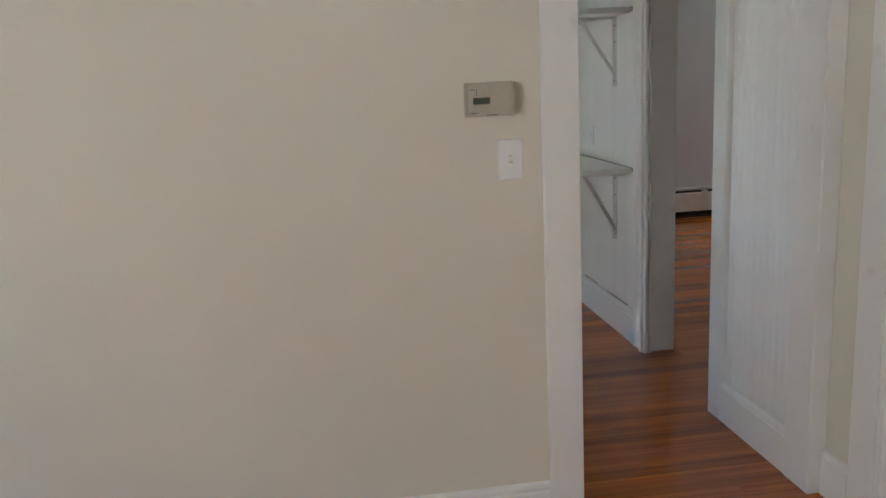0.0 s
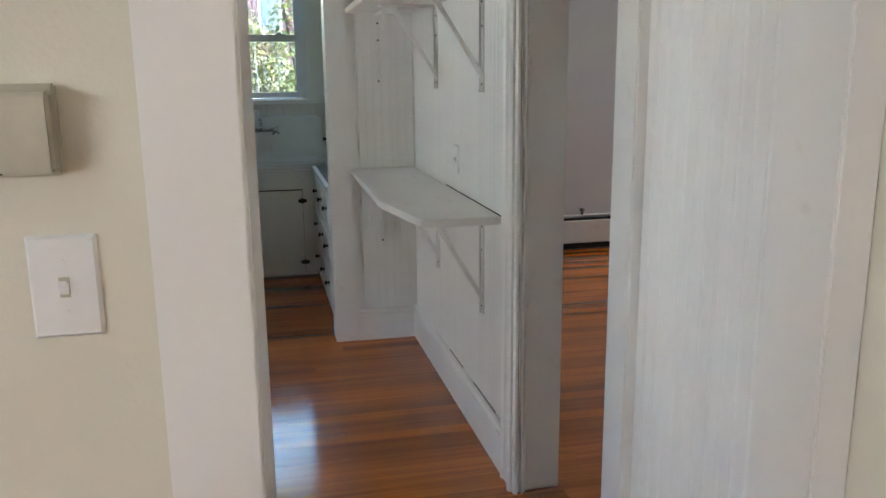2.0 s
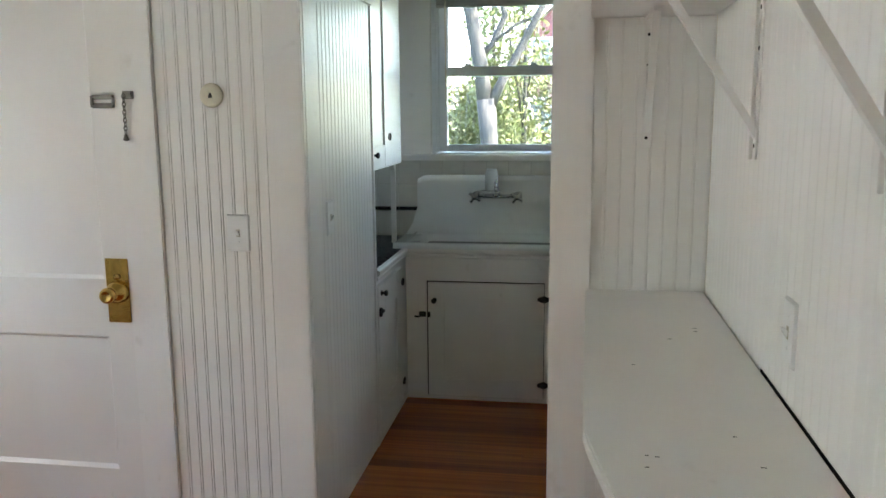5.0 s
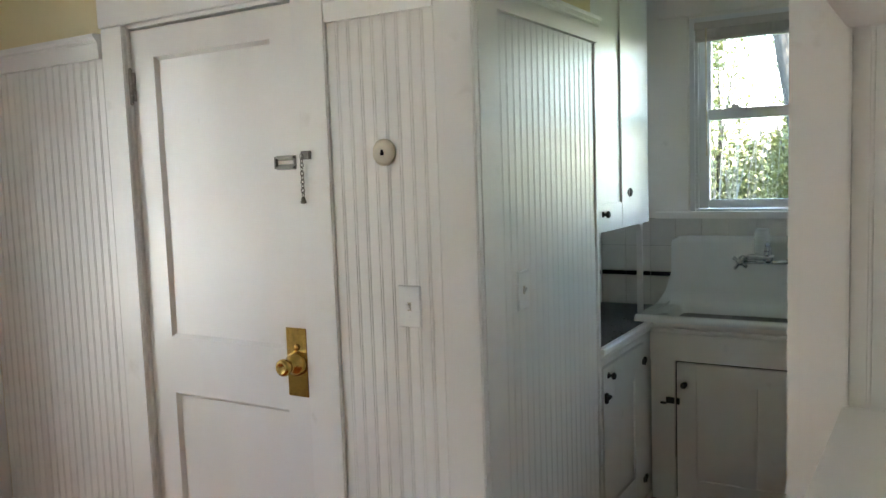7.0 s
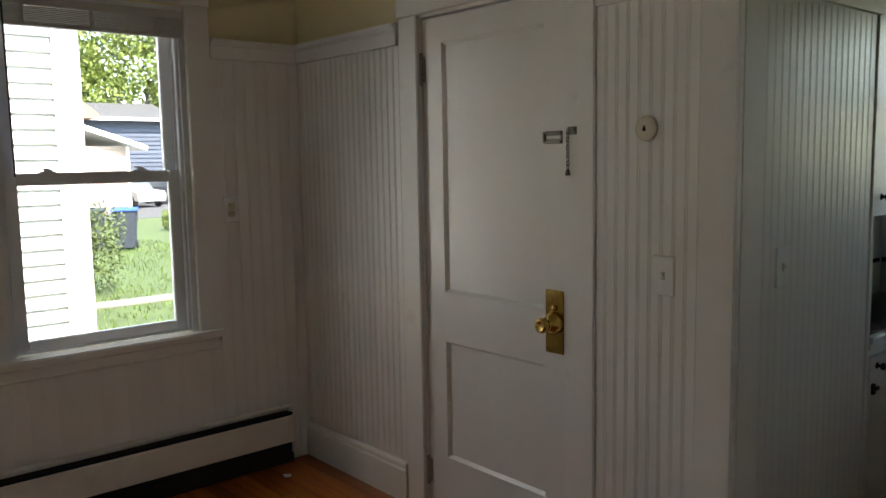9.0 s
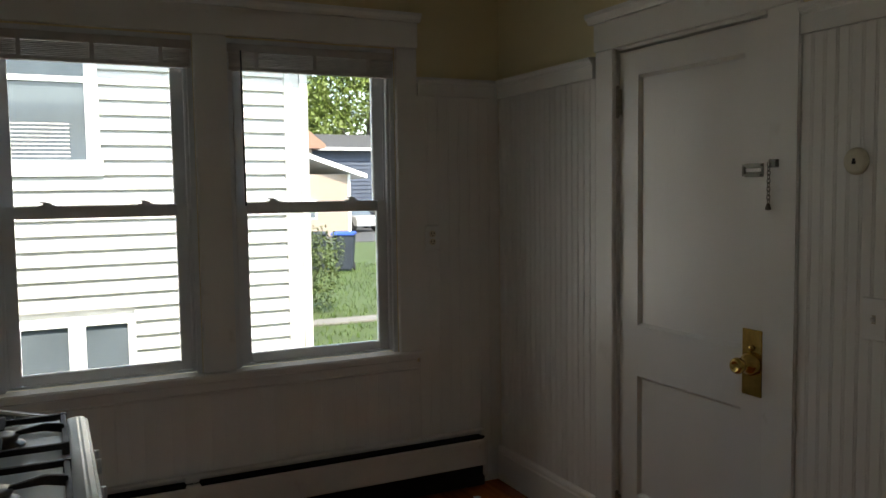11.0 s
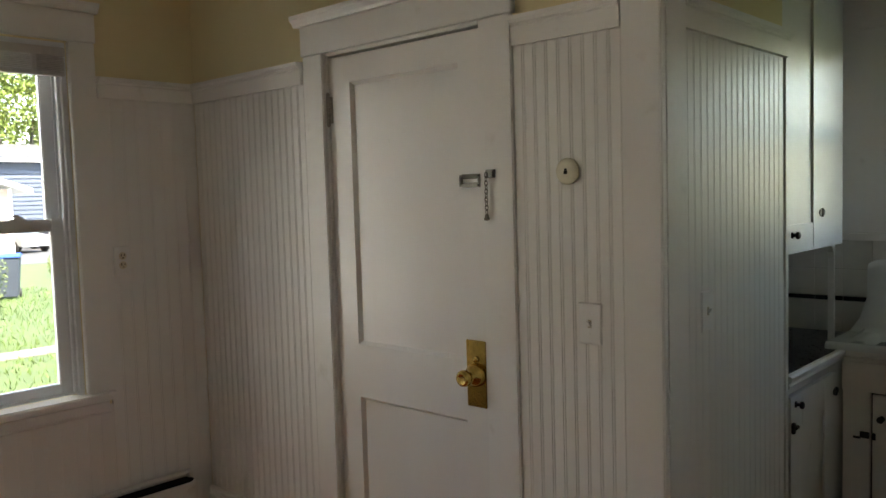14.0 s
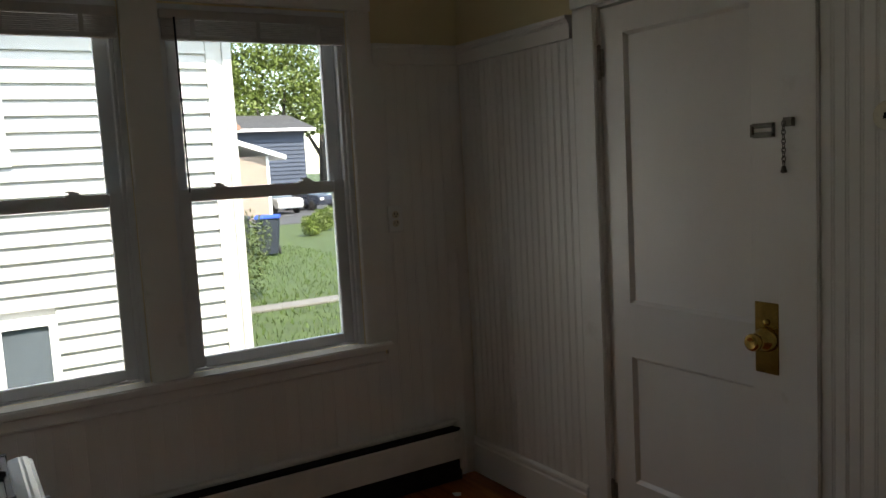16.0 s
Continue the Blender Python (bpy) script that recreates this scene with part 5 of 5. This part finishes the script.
# ---- back yard seen past the neighbour's corner ----
def wheelie_bin(place, body, lid, label):
    t = new("wheelie_bin")
    tagged(t, label, "bin", "bins on the lawn")
    bm = bmesh.new()
    lo = [bm.verts.new(p) for p in ((-0.22, -0.26, 0.06), (0.22, -0.26, 0.06), (0.22, 0.2, 0.06), (-0.22, 0.2, 0.06))]
    hi = [bm.verts.new(p) for p in ((-0.29, -0.32, 0.98), (0.29, -0.32, 0.98), (0.29, 0.36, 0.98), (-0.29, 0.36, 0.98))]
    for j in range(4):
        bm.faces.new((lo[j], lo[(j + 1) % 4], hi[(j + 1) % 4], hi[j]))
    bm.faces.new(lo[::-1])
    bm.faces.new(hi)
    part("bin_body", bm, body, t, "", 0.02)
    bm = bmesh.new()
    prism(bm, [(-0.35, 0.985), (0.40, 0.985), (0.40, 1.03), (0.2, 1.075), (-0.30, 1.06), (-0.35, 1.03)], "x", -0.315, 0.315)
    part("lid", bm, lid, t, "", 0.012)
    for x in (-0.24, 0.24):
        bm = bmesh.new()
        turned(bm, (x - 0.025, 0.24, 0.115), (1, 0, 0), [(0, 0.10), (0.006, 0.115), (0.044, 0.115), (0.05, 0.10)], 18)
        part("wheel", bm, RUBBER, t, "", 0, True)
    bm = bmesh.new()
    rod(bm, (-0.24, 0.42, 0.98), (0.24, 0.42, 0.98), 0.015)
    part("handle", bm, body, t)
    t.matrix_basis = place @ Matrix.Scale(1.2, 4)
    return t


wheelie_bin(pose(-21.3, 13.4, G, 0, 0, 65), BINGREY, BINBLUE, "dark grey wheeled bin with a bright blue lid")
wheelie_bin(pose(-21.8, 12.6, G, 0, 0, 75), BINGREY, BINGREY, "dark grey wheeled bin with a matching lid")

for k, (x, y, s) in enumerate(((-13.4, 9.75, 1.4), (-9.3, 7.9, 0.6), (-27, 17.2, 0.7), (-29, 18.6, 0.8))):
    b = thing("bush", (x, y, G), "dense rounded green garden bush", "bush", "garden bushes")
    bm = bmesh.new()
    for j in range(7):
        an = j * 0.9
        limb(bm, [(x, y, G), (x + 0.3 * s * math.cos(an), y + 0.3 * s * math.sin(an), G + 0.9 * s)], [0.02, 0.006], 6)
    part("stems", bm, BARK, b)
    mesh_part("foliage", leaf_cloud(2600, [((x, y, G + 0.55 * s), (0.6 * s, 0.6 * s, 0.62 * s)), ((x + 0.2 * s, y + 0.2 * s, G + 0.95 * s), (0.4 * s, 0.4 * s, 0.4 * s)), ((x - 0.25 * s, y - 0.1, G + 0.8 * s), (0.4 * s, 0.4 * s, 0.4 * s))], 0.045, 40 + k), LEAFDARK if k < 2 else LEAF, b)

gar = thing("garage", (-46, 14, G), "pale peach sided garage with a low gable roof", "garage")
part("wall", boxes((-50, -41, 8, 20.6, G, 2.45)), PINKSIDE, gar)
for k in range(22):
    part("siding_board", boxes((-41.0, -40.97, 8, 20.6, G + 0.16 * k, G + 0.16 * k + 0.13)), PINKSIDE, gar)
bm = bmesh.new()
prism(bm, [(21.5, 2.2), (21.5, 2.45), (13.5, 5.15), (5.4, 2.45), (5.4, 2.2), (13.5, 4.85)], "x", -50.5, -40.4)
part("roof", bm, VINYL, gar)
part("corner_board", boxes((-41.02, -40.94, 20.5, 20.66, G, 2.45)), VINYL, gar)
w = part("window", boxes((-40.96, -40.92, 17.6, 18.6, -0.1, 1.0)), VINYL, gar)
part("pane", boxes((-40.915, -40.90, 17.7, 18.5, 0.0, 0.9)), DARKPANE, w)

far = thing("house", (-66, 30, G), "far house with a blue-grey shingled wall and roof", "house")
part("wall", boxes((-74, -62, 18, 31.5, G, 5.0)), SHINGLE, far)
me = mesh_of("shingle_course", boxes((-62.0, -61.93, 18, 31.5, 0, 0.26)), SHINGLE)
for k in range(18):
    ob = new("shingle_course", me)
    ob.location = (0, 0, G + 0.34 * k)
    ob.parent = far
    ob.matrix_parent_inverse = Matrix.Translation(-far.location)
bm = bmesh.new()
prism(bm, [(-61.2, 4.9), (-61.2, 5.15), (-67, 6.6), (-75, 5.15), (-75, 4.9)], "y", 17, 32.2)
part("roof", bm, ASPHALT, far)
part("gutter", boxes((-61.25, -61.1, 17, 32.2, 4.88, 5.12)), VINYL, far)
brown = thing("house", (-58, 18, G), "gabled house with a brown shingle roof", "house")
part("wall", boxes((-62, -54, 13, 22.4, G, 4.9)), PINKSIDE, brown)
bm = bmesh.new()
prism(bm, [(23.3, 4.6), (23.3, 4.9), (17.6, 9.4), (12, 4.9), (12, 4.6)], "x", -62.5, -53.5)
part("roof", bm, TERRA, brown)


def car(place, paint, label):
    t = new("parked_car")
    tagged(t, label, "car", "parked cars")
    bm = bmesh.new()
    prism(bm, [(-2.2, 0.35), (2.2, 0.35), (2.25, 0.75), (2.1, 0.95), (1.2, 1.02), (-1.9, 1.05), (-2.25, 0.9), (-2.25, 0.5)], "y", -0.88, 0.88)
    part("body", bm, paint, t, "", 0.06)
    bm = bmesh.new()
    prism(bm, [(1.15, 1.0), (0.45, 1.52), (-1.2, 1.56), (-1.85, 1.04)], "y", -0.76, 0.76)
    part("cabin", bm, DARKPANE, t, "", 0.05)
    part("roof", boxes((-1.15, 0.42, -0.72, 0.72, 1.545, 1.60)), paint, t, "", 0.02)
    for x in (-1.4, 1.4):
        for y in (-0.9, 0.7):
            bm = bmesh.new()
            turned(bm, (x, y, 0.34), (0, 1, 0), [(0, 0.28), (0.02, 0.34), (0.18, 0.34), (0.2, 0.28)], 20)
            wh = part("wheel", bm, RUBBER, t, "", 0, True)
            bm = bmesh.new()
            turned(bm, (x, y - 0.006, 0.34), (0, 1, 0), [(0, 0.2), (0.212, 0.2)], 16)
            ob = part("rim", bm, NICKEL, wh)
    for y in (-0.65, 0.65):
        part("headlight", boxes((2.2, 2.27, y - 0.15, y + 0.15, 0.68, 0.82)), VINYL, t, "", 0.02)
    t.matrix_basis = place
    return t


car(pose(-47.5, 25.6, G + 0.02, 0, 0, 15), CARPAINT, "dark parked car on the driveway")
car(pose(-46.0, 22.6, G + 0.02, 0, 0, 8), CARWHITE, "silver parked car on the driveway")

tree((-70, 32.6, G), [([(0, 0, 0), (0.1, 0, 3), (0.0, 0.2, 6)], [0.45, 0.38, 0.3]), ([(0, 0, 4), (-1, 2, 7), (-1, 3, 9.5)], [0.25, 0.18, 0.08]), ([(0, 0, 4.2), (1, -2, 7), (1, -3, 9)], [0.25, 0.18, 0.08]), ([(0, 0.2, 6), (0, 0.5, 10)], [0.28, 0.08])],
     [((0, -4.2, 8.2), (3, 3.4, 2.6)), ((0, 3.4, 8.6), (3, 3.4, 2.6)), ((0, -1, 11.5), (3, 5, 2.6)), ((0, -0.5, 14.6), (3, 6, 2.6)), ((0, 6.5, 11.5), (2.4, 3.2, 2.4)), ((0, -6.5, 11.5), (2.4, 3.2, 2.8))], 17000, 0.2, "broad tree in fresh green leaf beyond the driveway", 77)
tree((-60, 35.5, G), [([(0, 0, 0), (0.1, 0.1, 3), (0.0, 0.4, 6), (0, 0.2, 9)], [0.18, 0.14, 0.1, 0.03])] + [([(0, 0.1, 2 + 0.5 * q), (0.1, (1.6 if q % 2 else -1.4), 4 + 0.55 * q), (0.2, (2.0 if q % 2 else -2.2), 6.2 + 0.5 * q)], [0.07, 0.045, 0.012]) for q in range(9)],
     [((0, 0, 6.5), (1.8, 2.2, 3.0))], 1300, 0.1, "slender tree with pale twigs and sparse buds", 78)
for k, (x, y) in enumerate(((-78, 40), (-80, 22), (-84, 52), (-82, 31))):
    tree((x, y, G), [([(0, 0, 0), (0.2, 0, 4), (0.0, 0.2, 8)], [0.5, 0.4, 0.2]), ([(0, 0, 4), (0, 3, 9)], [0.25, 0.08]), ([(0, 0, 4), (0, -3, 9)], [0.25, 0.08])],
         [((0, -2.5, 9), (3, 3.4, 3)), ((0, 2.5, 9.5), (3, 3.4, 3)), ((0, 0, 12.5), (3, 3, 2.5))], 3000, 0.26, "tall distant tree in spring leaf", 90 + k)


# ---- boards, tiles and planks ----
def bead_mesh(width, h, g=0.0032):
    """A tongue-and-groove board: flat face, a bead and two grooves. Faces -y, stands on z=0, starts at x=0."""
    w, d = width, 0.012
    e = 0.0006 + g * 0.28
    prof = [(0.0003, 0), (0.0003, -d + g), (e, -d), (w - 0.0075 - 2 * e, -d), (w - 0.0075 - e, -d + g), (w - 0.0075, -d), (w - 0.005, -d - 0.0005), (w - 0.0025 - e * 0.5, -d), (w - 0.0003, -d + g), (w - 0.0003, 0)]
    b = bmesh.new()
    prism(b, prof, "z", 0, h)
    return mesh_of("bead_board", b, BOARD)


def wainscot(owner, origin, rz, length, z0, z1, width=0.0485, g=0.0032):
    """Boards side by side on a wall: origin is the foot of the first, rz turns the run."""
    n = max(1, round(length / width))
    me = bead_mesh(length / n, z1 - z0, g)
    for k in range(n):
        ob = new("bead_board", me)
        ob.parent = owner
        ob.matrix_basis = pose(origin[0], origin[1], z0, 0, 0, rz) @ Matrix.Translation((k * length / n, 0, 0))


wainscot(wall_north, (0.02, 6.867), 0, 0.812, 0.17, 1.952, 0.0425, 0.003)
wainscot(wall_north, (1.847, 6.867), 0, 0.378, 0.17, 1.952, 0.0425, 0.003)
wainscot(wall_north, (3.237, 6.867), 0, 0.343, 0.17, 2.3, 0.0435, 0.0011)
wainscot(wall_pantry, (2.313, 6.99), 90, 0.79, 0.0, 1.952, 0.0435, 0.0005)
wainscot(wall_hall, (2.70, 3.56), 90, 0.47, 0.17, 2.12, 0.0445, 0.0055)
wainscot(wall_hall_end, (3.572, 4.122), -90, 0.49, 0.17, 2.12, 0.0445, 0.0055)
wainscot(wall_east, (3.592, 6.855), -90, 1.695, 0.17, 2.3, 0.0485, 0.0004)
wainscot(wall_west, (0.008, 6.402), 90, 0.453, 0.0, 1.952, 0.055, 0.0005)
wainscot(wall_west, (0.008, 4.45), 90, 1.952, 0.0, 0.66, 0.055, 0.0002)
trim("trim_pantry_end", boxes((2.313, 2.331, 7.782, 7.81, 0.0, 1.952)), "white edge strip of the pantry wainscot", 0.003)

# sink wall tiles
tiles = structure("sink_backsplash", boxes((1.955, 3.59, 8.8745, 8.8795, 0.812, 1.243)), GROUT, "white glazed tile splashback with a black stripe", "backsplash")
rows_ = ((0.8135, 0.958, TILE), (0.960, 0.980, BLACKTILE), (0.982, 1.108, TILE), (1.110, 1.241, TILE))
for z0, z1, mt in rows_:
    me = mesh_of("tile", boxes((0, 0.1225, 8.869, 8.8743, z0, z1)), mt, 0.0012)
    for k in range(13):
        ob = new("tile", me)
        ob.location = (1.958 + k * 0.1245, 0, 0)
        ob.parent = tiles
me = mesh_of("tile", boxes((0, 0.0052, 0, 0.1225, 0.982, 1.241)), TILE, 0.0012)
me_b = mesh_of("tile", boxes((0, 0.0052, 0, 0.1225, 0.960, 0.980)), BLACKTILE, 0.0012)
me_c = mesh_of("tile", boxes((0, 0.0052, 0, 0.1225, 0.8135, 0.958)), TILE, 0.0012)
for k in range(8):
    for m in (me, me_b, me_c):
        ob = new("tile", m)
        ob.location = (1.9505, 7.86 + k * 0.1245, 0)
        ob.parent = tiles

# floor strips along x: the kitchen's as pieces, the rest joined
PW = 0.070
rp = random.Random(2)
LENS = [1.6, 2.2, 2.9, 3.6]
plank_meshes = [mesh_of("floor_board", boxes((0.0003, L - 0.0003, 0.0002, PW - 0.0002, -0.0075, 0.0)), FLOORWOOD) for L in LENS]
verts, faces = [], []


def loose_board(x0, x1, y0):
    i = len(verts)
    for z in (-0.0075, 0.0):
        verts.extend([(x0 + 0.0003, y0 + 0.0003, z), (x1 - 0.0003, y0 + 0.0003, z), (x1 - 0.0003, y0 + PW - 0.0003, z), (x0 + 0.0003, y0 + PW - 0.0003, z)])
    faces.extend([(i + 4, i + 5, i + 6, i + 7), (i, i + 1, i + 5, i + 4), (i + 1, i + 2, i + 6, i + 5), (i + 2, i + 3, i + 7, i + 6), (i + 3, i, i + 4, i + 7)])


y = -2.0
count = 0
while y < 8.95:
    x = -1.0 - rp.uniform(0, 0.8)
    while x < 7.5:
        j = rp.randrange(4)
        lo = -1.0 if y < 4.05 else (0.0 if y < 6.93 else 1.95)
        if x + LENS[j] <= lo:
            x += LENS[j]
            continue
        if 3.45 < y < 8.45 and lo <= x < 3.7 and count < 300:
            ob = new("floor_board", plank_meshes[j])
            ob.location = (x, y, 0)
            ob.parent = floor
            count += 1
        elif 2.3 < y < 8.7 or x < 3.6:
            loose_board(max(x, lo), min(x + LENS[j], 7.5 if 2.3 < y < 8.7 else 3.7), y)
        x += LENS[j]
    y += PW
me = bpy.data.meshes.new("floor_boards")
me.from_pydata(verts, [], faces)
me.materials.append(FLOORWOOD)
ob = new("floor_boards", me)
ob.parent = floor
ob["kind"] = "stuff"
